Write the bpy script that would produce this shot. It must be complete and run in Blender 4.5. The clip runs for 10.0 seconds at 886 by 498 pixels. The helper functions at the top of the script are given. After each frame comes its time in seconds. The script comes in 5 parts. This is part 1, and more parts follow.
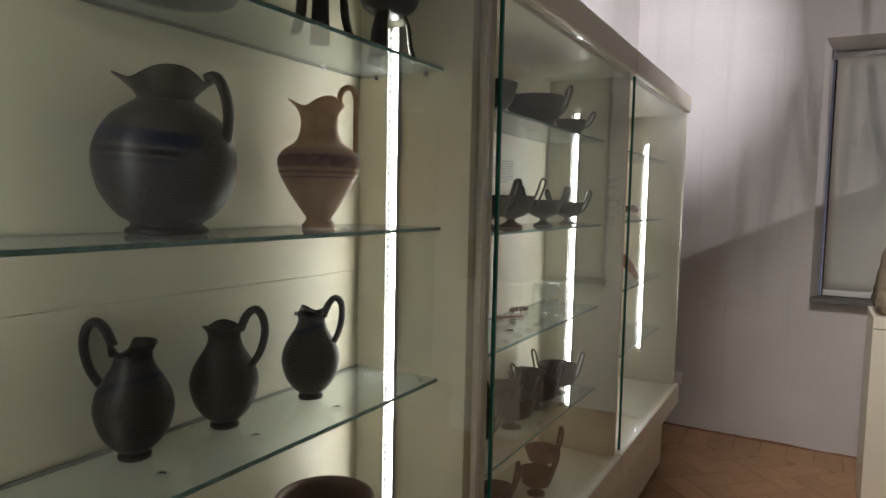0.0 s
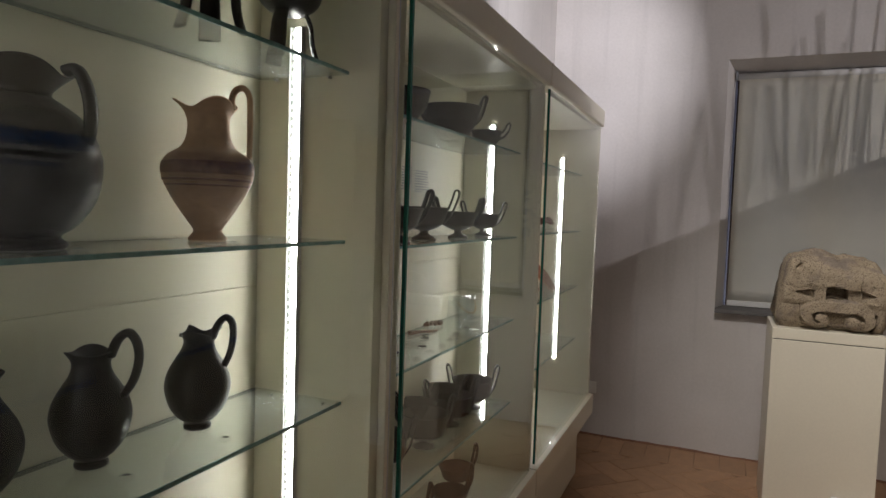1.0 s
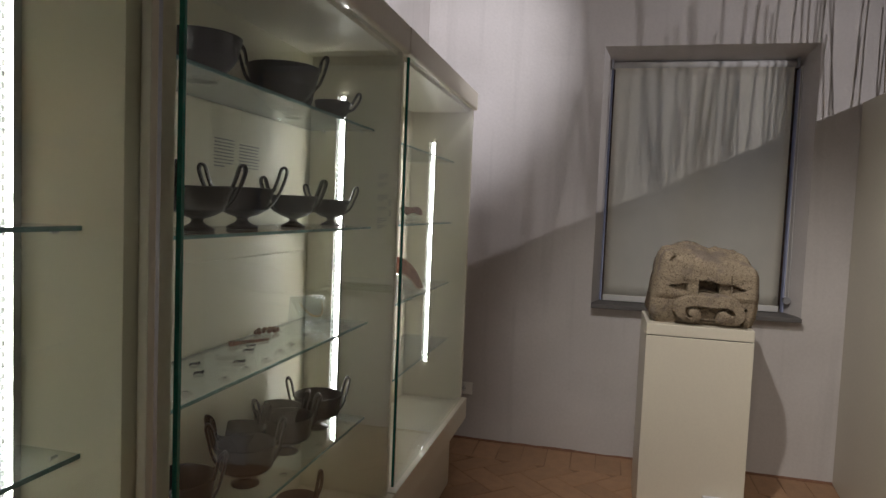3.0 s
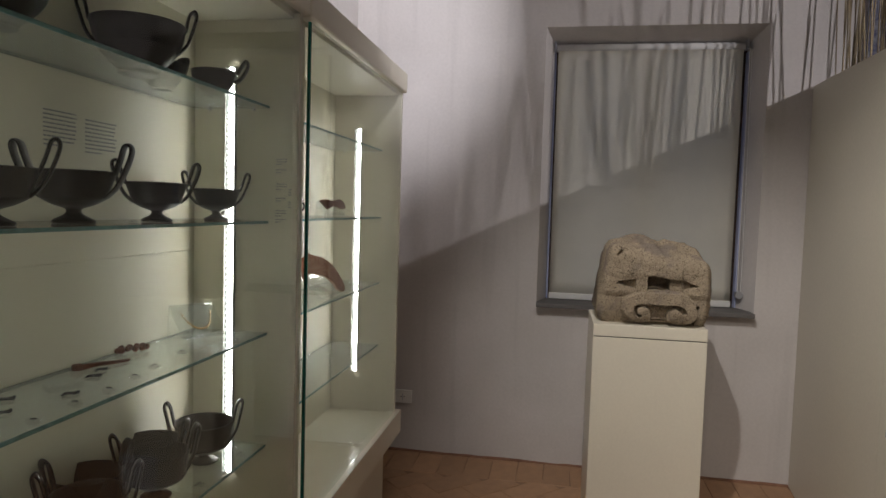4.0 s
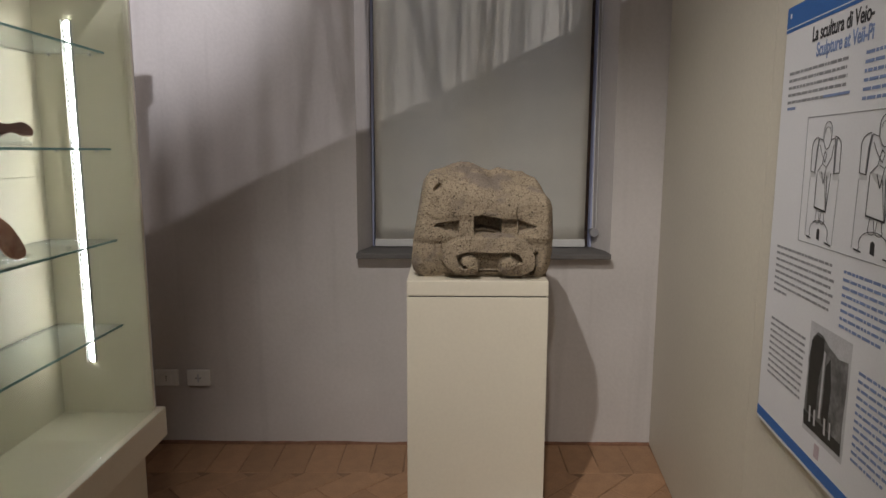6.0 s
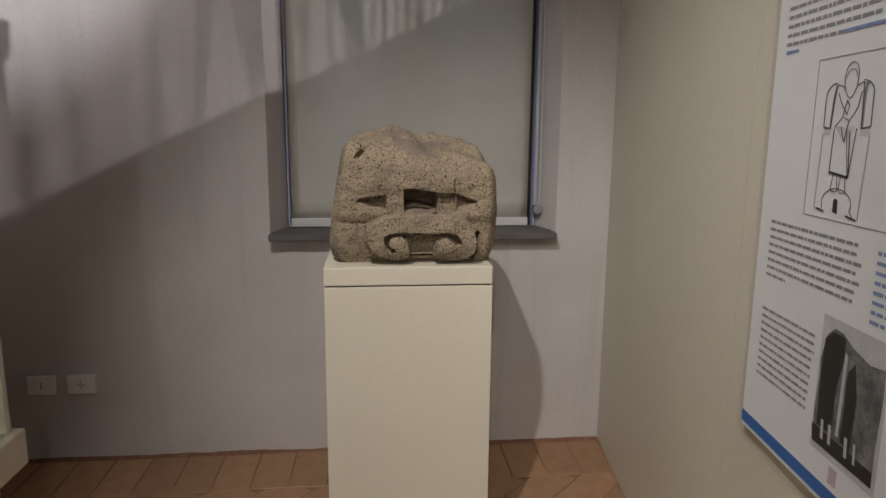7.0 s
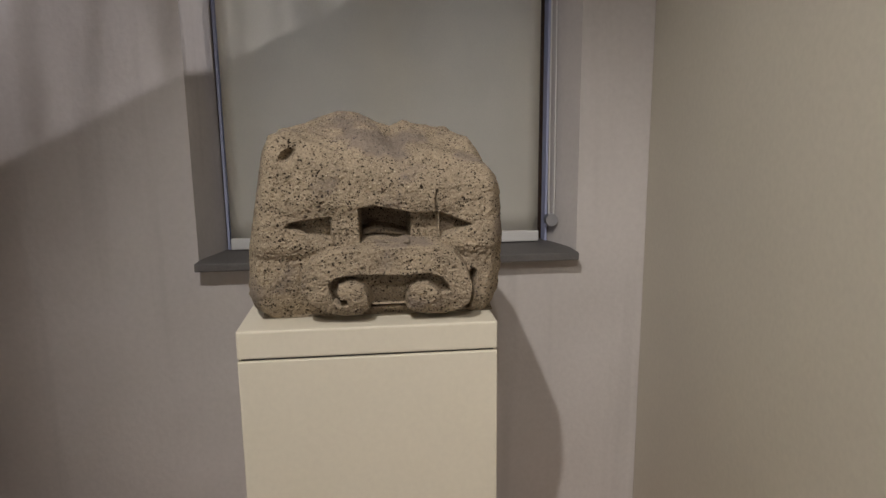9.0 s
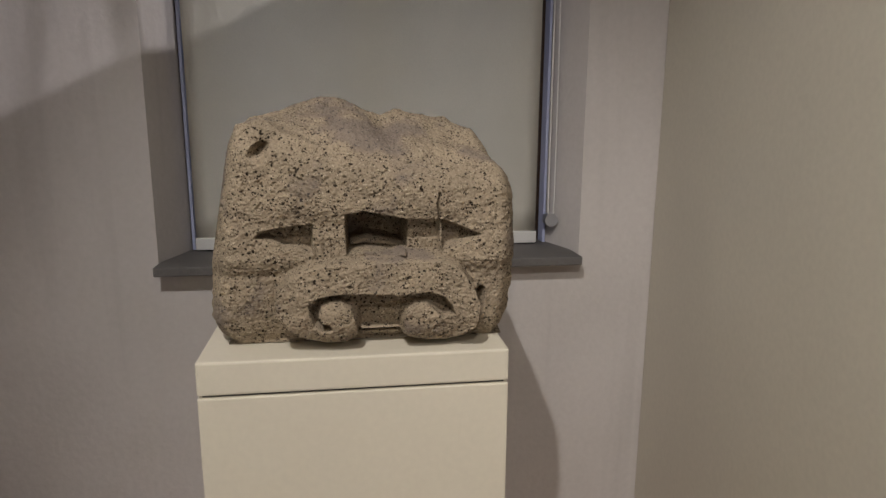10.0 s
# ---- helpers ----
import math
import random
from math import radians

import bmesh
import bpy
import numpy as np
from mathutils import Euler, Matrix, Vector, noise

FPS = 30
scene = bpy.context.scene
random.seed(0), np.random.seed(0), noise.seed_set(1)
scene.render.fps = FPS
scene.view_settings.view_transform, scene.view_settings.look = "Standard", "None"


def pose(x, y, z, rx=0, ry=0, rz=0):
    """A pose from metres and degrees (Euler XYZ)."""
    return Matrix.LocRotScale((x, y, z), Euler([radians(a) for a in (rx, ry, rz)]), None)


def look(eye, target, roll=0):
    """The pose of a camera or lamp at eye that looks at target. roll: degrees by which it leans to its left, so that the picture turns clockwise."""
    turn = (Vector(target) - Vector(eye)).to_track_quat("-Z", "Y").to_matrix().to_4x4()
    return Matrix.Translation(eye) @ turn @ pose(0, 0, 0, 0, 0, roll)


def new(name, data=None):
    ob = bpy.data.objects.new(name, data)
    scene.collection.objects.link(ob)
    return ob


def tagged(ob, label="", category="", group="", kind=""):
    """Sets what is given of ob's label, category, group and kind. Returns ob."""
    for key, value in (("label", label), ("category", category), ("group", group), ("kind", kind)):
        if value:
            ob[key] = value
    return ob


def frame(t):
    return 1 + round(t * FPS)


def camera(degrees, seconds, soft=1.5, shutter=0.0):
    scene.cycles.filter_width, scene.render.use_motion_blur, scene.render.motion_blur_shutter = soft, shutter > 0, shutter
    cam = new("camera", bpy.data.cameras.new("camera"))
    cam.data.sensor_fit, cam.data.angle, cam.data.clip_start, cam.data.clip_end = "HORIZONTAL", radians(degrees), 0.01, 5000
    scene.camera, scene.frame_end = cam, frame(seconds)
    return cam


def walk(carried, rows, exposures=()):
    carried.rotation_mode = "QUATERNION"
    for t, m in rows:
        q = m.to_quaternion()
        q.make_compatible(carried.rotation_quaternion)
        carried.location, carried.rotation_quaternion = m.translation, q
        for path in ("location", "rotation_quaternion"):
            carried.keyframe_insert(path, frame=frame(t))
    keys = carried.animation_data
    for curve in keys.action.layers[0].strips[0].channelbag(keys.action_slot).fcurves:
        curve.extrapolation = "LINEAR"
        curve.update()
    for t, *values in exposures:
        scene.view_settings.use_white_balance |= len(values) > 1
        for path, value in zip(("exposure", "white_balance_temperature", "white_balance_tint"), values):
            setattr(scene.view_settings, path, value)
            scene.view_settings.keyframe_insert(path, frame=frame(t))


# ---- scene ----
cam = camera(68.4, 10.0)
PATH = [
    (0, (0.06, 0.446, 1.485), (-0.933, 2.176, 1.332), 1.2),
    (0.5, (0.057, 0.484, 1.488), (-0.841, 2.266, 1.352), 1.6),
    (1, (0.055, 0.529, 1.492), (-0.728, 2.366, 1.373), 1.9),
    (1.5, (0.052, 0.578, 1.496), (-0.597, 2.467, 1.388), 2.0),
    (2, (0.043, 0.663, 1.495), (-0.505, 2.584, 1.387), 2.2),
    (2.5, (0.056, 0.769, 1.485), (-0.452, 2.7, 1.366), 2.2),
    (4, (0.131, 1.218, 1.449), (-0.206, 3.185, 1.326), 1.7),
    (4.5, (0.173, 1.413, 1.451), (-0.076, 3.393, 1.317), 0.2),
    (5, (0.214, 1.615, 1.448), (0.063, 3.602, 1.283), -0.4),
    (5.5, (0.34, 1.806, 1.419), (0.245, 3.792, 1.2), 0.1),
    (6, (0.432, 1.976, 1.397), (0.433, 3.954, 1.1), 0.2),
    (6.2, (0.431, 2.032, 1.388), (0.488, 4.006, 1.068), 0.7),
    (7.5, (0.484, 2.521, 1.333), (0.718, 4.474, 0.97), -0.0),
    (8, (0.519, 2.686, 1.336), (0.726, 4.641, 0.968), -0.6),
    (8.5, (0.553, 2.825, 1.332), (0.739, 4.783, 0.97), -0.9),
    (9, (0.563, 2.964, 1.326), (0.774, 4.918, 0.956), -0.6),
    (9.5, (0.555, 3.079, 1.334), (0.807, 5.022, 0.932), -0.3),
    (10, (0.541, 3.166, 1.33), (0.828, 5.104, 0.925), 0.3),
]
walk(cam, [(t, look(eye, target, roll)) for t, eye, target, roll in PATH], exposures=((0, -0.14), (1.2, -0.38), (2.5, -0.55), (4, -0.38), (5, -0.38), (6.2, -0.26), (10, -0.10)))

# ---- light ----
world = bpy.data.worlds.new("world")
world.use_nodes = True
scene.world = world
world.node_tree.nodes["Background"].inputs[0].default_value = (0.45, 0.55, 0.9, 1)
world.node_tree.nodes["Background"].inputs[1].default_value = 0.25


def spot(name, eye, target, watts, degrees, blend, colour, radius):
    data = bpy.data.lights.new(name, "SPOT")
    data.energy, data.spot_size, data.spot_blend = watts, radians(degrees), blend
    data.color, data.shadow_soft_size = colour, radius
    ob = new(name, data)
    ob.matrix_world = look(eye, target)
    return ob


# spotlights under the ceiling: on the carved block, at the near end of the room (an added unseen fill), on the boards,
# on the corner above the cases, and behind the partition
spot("spot_block", (0.02, 2.55, 3.05), (0.71, 4.22, 0.78), 198, 59, 1.0, (1.0, 0.955, 0.91), 0.025)
# added fill, out of view: bounces off the south wall to lift the shade
spot("spot_rear", (0.2, -0.6, 3.1), (0.4, -2.4, 1.6), 300, 90, 1.0, (1.0, 0.95, 0.9), 0.04)
spot("spot_boards", (0.25, 1.3, 3.05), (1.43, 2.95, 1.3), 170, 66, 1.0, (1.0, 0.94, 0.86), 0.03)
spot("spot_corner", (0.2, 2.2, 2.95), (-0.92, 4.6, 2.5), 340, 41, 0.75, (0.95, 0.94, 1.0), 0.03)
spot("spot_behind", (3.34, 2.6, 3.06), (0.0, 4.95, 1.9), 268, 56, 1.0, (1.0, 0.955, 0.98), 0.022)

# ---- materials ----


def material(name, colour, rough=0.6, metal=0.0, vary=0.12, scale=9.0, fine=140.0, bump=0.12, random_tint=0.0, dark=None, cover=0.5, spec=0.5, coat=0.0):
    """A surface in two scales of variation: broad stains and fine grain, with a bump."""
    m = bpy.data.materials.new(name)
    m.use_nodes = True
    nt = m.node_tree
    b = nt.nodes["Principled BSDF"]
    b.inputs["Roughness"].default_value, b.inputs["Metallic"].default_value = rough, metal
    b.inputs["Specular IOR Level"].default_value = spec
    b.inputs["Coat Weight"].default_value = coat
    co = nt.nodes.new("ShaderNodeTexCoord")
    big, small = nt.nodes.new("ShaderNodeTexNoise"), nt.nodes.new("ShaderNodeTexNoise")
    for n, sc, det in ((big, scale, 5), (small, fine, 3)):
        n.inputs["Scale"].default_value, n.inputs["Detail"].default_value = sc, det
        nt.links.new(co.outputs["Object"], n.inputs["Vector"])
    mix = nt.nodes.new("ShaderNodeMix")
    mix.data_type = "RGBA"
    low = dark or tuple(c * (1 - 2 * vary) for c in colour)
    mix.inputs[6].default_value, mix.inputs[7].default_value = (*low, 1), (*colour, 1)
    ramp = nt.nodes.new("ShaderNodeMapRange")
    ramp.inputs[1].default_value, ramp.inputs[2].default_value = cover - 0.22, cover + 0.22
    nt.links.new(big.outputs[0], ramp.inputs[0])
    nt.links.new(ramp.outputs[0], mix.inputs[0])
    out = mix.outputs[2]
    grain = nt.nodes.new("ShaderNodeHueSaturation")
    g = nt.nodes.new("ShaderNodeMapRange")
    g.inputs[1].default_value, g.inputs[2].default_value = 0.3, 0.7
    g.inputs[3].default_value, g.inputs[4].default_value = 1 - vary, 1 + vary
    nt.links.new(small.outputs[0], g.inputs[0])
    nt.links.new(g.outputs[0], grain.inputs["Value"])
    nt.links.new(out, grain.inputs["Color"])
    out = grain.outputs[0]
    if random_tint:
        info, hue, r = nt.nodes.new("ShaderNodeObjectInfo"), nt.nodes.new("ShaderNodeHueSaturation"), nt.nodes.new("ShaderNodeMapRange")
        r.inputs[3].default_value, r.inputs[4].default_value = 1 - random_tint, 1 + random_tint
        nt.links.new(info.outputs["Random"], r.inputs[0])
        nt.links.new(r.outputs[0], hue.inputs["Value"])
        nt.links.new(out, hue.inputs["Color"])
        out = hue.outputs[0]
    nt.links.new(out, b.inputs["Base Color"])
    rr = nt.nodes.new("ShaderNodeMapRange")
    rr.inputs[3].default_value, rr.inputs[4].default_value = max(0.02, rough - 0.1), min(1.0, rough + 0.1)
    nt.links.new(big.outputs[0], rr.inputs[0])
    nt.links.new(rr.outputs[0], b.inputs["Roughness"])
    if bump:
        bp = nt.nodes.new("ShaderNodeBump")
        bp.inputs["Strength"].default_value, bp.inputs["Distance"].default_value = bump, 0.004
        nt.links.new(small.outputs[0], bp.inputs["Height"])
        nt.links.new(bp.outputs[0], b.inputs["Normal"])
    return m


def glass(name, tint, gloss=0.02, ior=1.5, haze=0.0):
    """Clear pane: what is behind shows through its tint, with a mirror reflection by Fresnel and a pale haze painted in
    as sheen.
    """
    m = bpy.data.materials.new(name)
    m.use_nodes = True
    nt = m.node_tree
    nt.nodes.remove(nt.nodes["Principled BSDF"])
    clear, mirror, mix, f = (nt.nodes.new("ShaderNode" + k) for k in ("BsdfTransparent", "BsdfGlossy", "MixShader", "LayerWeight"))
    clear.inputs[0].default_value = (*tint, 1)
    mirror.inputs["Roughness"].default_value = gloss
    base = ((ior - 1) / (ior + 1)) ** 2
    steep, gain = nt.nodes.new("ShaderNodeMath"), nt.nodes.new("ShaderNodeMath")
    steep.operation, gain.operation = "POWER", "MULTIPLY_ADD"
    steep.inputs[1].default_value = 5
    gain.inputs[1].default_value, gain.inputs[2].default_value = 1 - base, base
    f.inputs["Blend"].default_value = 0.5
    nt.links.new(f.outputs["Facing"], steep.inputs[0])
    nt.links.new(steep.outputs[0], gain.inputs[0])
    nt.links.new(gain.outputs[0], mix.inputs[0])
    nt.links.new(clear.outputs[0], mix.inputs[1])
    nt.links.new(mirror.outputs[0], mix.inputs[2])
    out = mix.outputs[0]
    if haze:
        # bluish white diffuse mixed in to imitate the hazy sheen on the glass
        pale_haze, film = nt.nodes.new("ShaderNodeBsdfDiffuse"), nt.nodes.new("ShaderNodeMixShader")
        pale_haze.inputs[0].default_value = (0.80, 0.86, 0.86, 1)
        film.inputs[0].default_value = haze
        nt.links.new(out, film.inputs[1])
        nt.links.new(pale_haze.outputs[0], film.inputs[2])
        out = film.outputs[0]
    nt.links.new(out, nt.nodes["Material Output"].inputs[0])
    return m


def glow(name, colour, strength):
    m = bpy.data.materials.new(name)
    m.use_nodes = True
    b = m.node_tree.nodes["Principled BSDF"]
    b.inputs["Base Color"].default_value = (0.9, 0.9, 0.9, 1)
    b.inputs["Emission Color"].default_value, b.inputs["Emission Strength"].default_value = (*colour, 1), strength
    return m


def tuff():
    """Porous yellow-brown volcanic stone with pits whose shade is painted near black, pale grains and grey lichen."""
    m = material("tuff", (0.365, 0.292, 0.207), 0.97, 0, 0.20, 16, 330, 0.40, dark=(0.265, 0.212, 0.152), spec=0.15)
    nt = m.node_tree
    b = nt.nodes["Principled BSDF"]
    co = nt.nodes.new("ShaderNodeTexCoord")
    col = b.inputs["Base Color"].links[0].from_socket
    relief = None
    # the pit colours paint the shade inside the hollows; the grain is the stone's own
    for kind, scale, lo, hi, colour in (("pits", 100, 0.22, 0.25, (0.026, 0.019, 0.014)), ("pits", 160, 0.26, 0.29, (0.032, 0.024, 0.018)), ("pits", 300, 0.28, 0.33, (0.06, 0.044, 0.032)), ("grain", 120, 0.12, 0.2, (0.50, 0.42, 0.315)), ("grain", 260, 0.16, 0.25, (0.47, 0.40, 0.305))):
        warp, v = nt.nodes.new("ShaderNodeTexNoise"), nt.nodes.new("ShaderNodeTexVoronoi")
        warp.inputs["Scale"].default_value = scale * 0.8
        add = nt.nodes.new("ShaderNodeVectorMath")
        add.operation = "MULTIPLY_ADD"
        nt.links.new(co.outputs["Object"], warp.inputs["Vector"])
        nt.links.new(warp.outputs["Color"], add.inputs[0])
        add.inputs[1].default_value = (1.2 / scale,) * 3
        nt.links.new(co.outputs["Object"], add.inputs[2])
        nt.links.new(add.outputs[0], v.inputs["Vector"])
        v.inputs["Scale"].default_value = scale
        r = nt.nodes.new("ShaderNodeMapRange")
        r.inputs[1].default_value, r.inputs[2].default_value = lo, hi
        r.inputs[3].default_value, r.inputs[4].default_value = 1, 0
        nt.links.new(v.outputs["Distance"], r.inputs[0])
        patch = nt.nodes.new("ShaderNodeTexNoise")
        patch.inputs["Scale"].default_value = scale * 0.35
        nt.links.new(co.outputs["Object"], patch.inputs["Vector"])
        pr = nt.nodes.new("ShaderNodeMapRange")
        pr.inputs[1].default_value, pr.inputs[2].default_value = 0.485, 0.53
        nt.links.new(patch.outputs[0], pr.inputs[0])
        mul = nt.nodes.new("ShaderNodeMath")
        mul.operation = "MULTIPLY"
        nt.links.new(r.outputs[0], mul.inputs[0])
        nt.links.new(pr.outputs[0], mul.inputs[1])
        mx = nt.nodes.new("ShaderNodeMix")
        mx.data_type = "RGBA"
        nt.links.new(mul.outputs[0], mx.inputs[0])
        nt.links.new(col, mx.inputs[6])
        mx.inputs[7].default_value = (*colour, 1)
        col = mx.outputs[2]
        bp = nt.nodes.new("ShaderNodeBump")
        bp.invert = kind == "pits"
        bp.inputs["Strength"].default_value, bp.inputs["Distance"].default_value = 0.5, 0.0020
        nt.links.new(mul.outputs[0], bp.inputs["Height"])
        nt.links.new(relief or b.inputs["Normal"].links[0].from_socket, bp.inputs["Normal"])
        relief = bp.outputs[0]
    nt.links.new(relief, b.inputs["Normal"])
    lichen = nt.nodes.new("ShaderNodeTexNoise")
    lichen.inputs["Scale"].default_value, lichen.inputs["Detail"].default_value = 11, 8
    nt.links.new(co.outputs["Object"], lichen.inputs["Vector"])
    lr = nt.nodes.new("ShaderNodeMapRange")
    lr.inputs[1].default_value, lr.inputs[2].default_value, lr.inputs[4].default_value = 0.58, 0.68, 0.6
    # lichen grows thickest on the weathered upper face
    xyz, high, more = (nt.nodes.new("ShaderNode" + k) for k in ("SeparateXYZ", "MapRange", "Math"))
    nt.links.new(co.outputs["Object"], xyz.inputs[0])
    nt.links.new(xyz.outputs[2], high.inputs[0])
    high.inputs[1].default_value, high.inputs[2].default_value, high.inputs[4].default_value = 1.22, 1.30, 0.10
    nt.links.new(lichen.outputs[0], more.inputs[0])
    nt.links.new(high.outputs[0], more.inputs[1])
    nt.links.new(more.outputs[0], lr.inputs[0])
    mx = nt.nodes.new("ShaderNodeMix")
    mx.data_type = "RGBA"
    nt.links.new(lr.outputs[0], mx.inputs[0])
    nt.links.new(col, mx.inputs[6])
    mx.inputs[7].default_value = (0.165, 0.135, 0.125, 1)
    nt.links.new(mx.outputs[2], b.inputs["Base Color"])
    return m


PLASTER = material("white_plaster", (0.592, 0.556, 0.542), 0.9, 0, 0.03, 2.2, 60, 0.25, dark=(0.52, 0.486, 0.468))


def streaked(m, strength):
    """Adds faint upright drips and broad cloudy patches to a wall paint."""
    nt = m.node_tree
    b = nt.nodes["Principled BSDF"]
    col = b.inputs["Base Color"].links[0].from_socket
    co = nt.nodes.new("ShaderNodeTexCoord")
    for scale, lo, hi, amount in (((7, 7, 0.35), 0.56, 0.72, strength), ((0.9, 0.9, 0.9), 0.4, 0.7, strength * 0.8)):
        mp, n, r, hs = (nt.nodes.new("ShaderNode" + k) for k in ("Mapping", "TexNoise", "MapRange", "HueSaturation"))
        mp.inputs["Scale"].default_value = scale
        n.inputs["Scale"].default_value, n.inputs["Detail"].default_value = 1.6, 6
        r.inputs[1].default_value, r.inputs[2].default_value = lo, hi
        r.inputs[3].default_value, r.inputs[4].default_value = 1, 1 - amount
        nt.links.new(co.outputs["Object"], mp.inputs["Vector"])
        nt.links.new(mp.outputs[0], n.inputs["Vector"])
        nt.links.new(n.outputs[0], r.inputs[0])
        nt.links.new(r.outputs[0], hs.inputs["Value"])
        nt.links.new(col, hs.inputs["Color"])
        col = hs.outputs[0]
    nt.links.new(col, b.inputs["Base Color"])


streaked(PLASTER, 0.10)
CREAM = material("cream_lacquer", (0.675, 0.62, 0.51), 0.38, 0, 0.02, 3, 90, 0.03, coat=0.1)
CREAM_IN = material("cream_lining", (0.66, 0.625, 0.49), 0.42, 0, 0.025, 3, 90, 0.02)
PANEL = material("cream_board", (0.60, 0.56, 0.47), 0.5, 0, 0.03, 2.5, 80, 0.04)
COTTO = material("cotto", (0.37, 0.215, 0.12), 0.55, 0, 0.14, 16, 150, 0.25, 0.13, dark=(0.28, 0.155, 0.085))
MORTAR = material("mortar", (0.27, 0.165, 0.10), 0.9, 0, 0.15, 30, 200, 0.4)
REDWASH = material("red_mortar", (0.26, 0.13, 0.08), 0.9, 0, 0.2, 30, 200, 0.4)
STONE_SILL = material("grey_stone", (0.125, 0.117, 0.113), 0.7, 0, 0.12, 12, 220, 0.2)
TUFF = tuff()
BUCCHERO = material("black_clay", (0.019, 0.0155, 0.0155), 0.36, 0, 0.12, 26, 220, 0.012, 0.25, dark=(0.011, 0.009, 0.0092), spec=0.26)
BROWN_CLAY = material("brown_clay", (0.085, 0.05, 0.035), 0.5, 0, 0.2, 22, 130, 0.15, 0.2, dark=(0.045, 0.028, 0.02))
RED_BROWN = material("red_brown_clay", (0.17, 0.055, 0.032), 0.55, 0, 0.2, 24, 140, 0.15, dark=(0.08, 0.03, 0.02))
BUFF = material("buff_clay", (0.52, 0.315, 0.19), 0.6, 0, 0.12, 24, 150, 0.12, dark=(0.40, 0.225, 0.13))
TERRACOTTA = material("terracotta", (0.27, 0.09, 0.045), 0.6, 0, 0.18, 34, 150, 0.2, dark=(0.50, 0.29, 0.18), cover=0.44)
PAINT_BAND = material("faded_band", (0.20, 0.10, 0.075), 0.6, 0, 0.25, 40, 150, 0.1, dark=(0.36, 0.19, 0.12))
GREEN_EDGE = material("glass_edge", (0.015, 0.16, 0.11), 0.12, 0, 0.1, 60, 90, 0.0, dark=(0.02, 0.14, 0.11))
TEAL_EDGE = material("shelf_edge", (0.10, 0.23, 0.23), 0.15, 0, 0.1, 60, 90, 0.0, dark=(0.20, 0.34, 0.34))
# dark colour for the shade in the gap behind the shelves
GAP_SHADE = material("rear_gap_shade", (0.05, 0.06, 0.05), 0.4, 0, 0.1, 60, 90, 0.0)
PANE = glass("case_glass", (0.95, 0.97, 0.945), 0.01, 1.40, 0.003)
SHELF = glass("shelf_glass", (0.95, 0.975, 0.965), 0.03, 1.5, 0.10)
ACRYLIC = glass("acrylic", (0.97, 0.98, 0.98), 0.05, 1.36, 0.04)
WINDOW_GLASS = glass("window_glass", (0.9, 0.93, 0.95), 0.01)
LED = glow("led_diffuser", (1.0, 0.975, 0.955), 28)
LED_NEAR = glow("led_diffuser_bright", (1.0, 0.975, 0.955), 31)
LED_FAR = glow("led_diffuser_far", (1.0, 0.975, 0.955), 36)
# for the added strips at the near end of the cases
LED_FILL = glow("led_fill_diffuser", (1.0, 0.975, 0.955), 31)
LED_DOT = glow("led_chip", (0.98, 1.0, 1.0), 2.2)
LED_BED = material("grey_light_profile", (0.50, 0.50, 0.485), 0.6, 0, 0.05, 20, 200, 0.02)
ALU = material("aluminium", (0.50, 0.51, 0.56), 0.35, 0.8, 0.05, 20, 200, 0.05)
BLIND = material("blind_fabric", (0.91, 0.86, 0.745), 0.85, 0, 0.03, 6, 400, 0.1)
# the blue is daylight leaking past the blind, put into the colour
CHANNEL_DAYLIT = material("daylit_channel", (0.40, 0.43, 0.62), 0.5, 0, 0.05, 20, 200, 0.05)
BLIND_BAR = material("blind_bar", (0.62, 0.61, 0.60), 0.5, 0, 0.03, 10, 200, 0.05)
WOOD = material("dark_window_wood", (0.07, 0.035, 0.02), 0.5, 0, 0.2, 14, 120, 0.2)
SOCKET = material("white_plastic", (0.74, 0.73, 0.70), 0.4, 0, 0.02, 20, 200, 0.02)
BLACK = material("black_plastic", (0.02, 0.02, 0.02), 0.5, 0, 0.1, 20, 200, 0.02)
PAPER = material("poster_white", (0.70, 0.70, 0.73), 0.45, 0, 0.02, 5, 200, 0.02)
BLUE = material("poster_blue", (0.025, 0.13, 0.42), 0.45, 0, 0.05, 12, 200, 0.02)
INK = material("ink", (0.03, 0.03, 0.035), 0.6, 0, 0.1, 30, 200, 0.0)
INK_GREY = material("ink_grey", (0.26, 0.26, 0.28), 0.6, 0, 0.1, 30, 200, 0.0)
INK_BLUE = material("ink_blue", (0.20, 0.27, 0.48), 0.6, 0, 0.1, 30, 200, 0.0)
DRAW_GREY = material("drawing_wash", (0.56, 0.56, 0.58), 0.6, 0, 0.06, 40, 200, 0.0)
PHOTO = material("photo_relief", (0.24, 0.24, 0.245), 0.5, 0, 0.2, 26, 120, 0.0, dark=(0.035, 0.035, 0.035))
PHOTO_DARK = material("photo_shade", (0.02, 0.02, 0.02), 0.5, 0, 0.2, 30, 120, 0.0)
PHOTO_PALE = material("photo_pale", (0.52, 0.52, 0.55), 0.5, 0, 0.08, 40, 200, 0.0)
LOGO_PINK = material("logo_pink", (0.50, 0.40, 0.44), 0.5, 0, 0.1, 60, 200, 0.0)
REED = material("dry_reed", (0.30, 0.235, 0.145), 0.75, 0, 0.2, 30, 200, 0.2, 0.5)
SPECKLE = material("speckled_print", (0.62, 0.63, 0.68), 0.7, 0, 0.2, 46, 90, 0.05, dark=(0.09, 0.10, 0.26), cover=0.49)
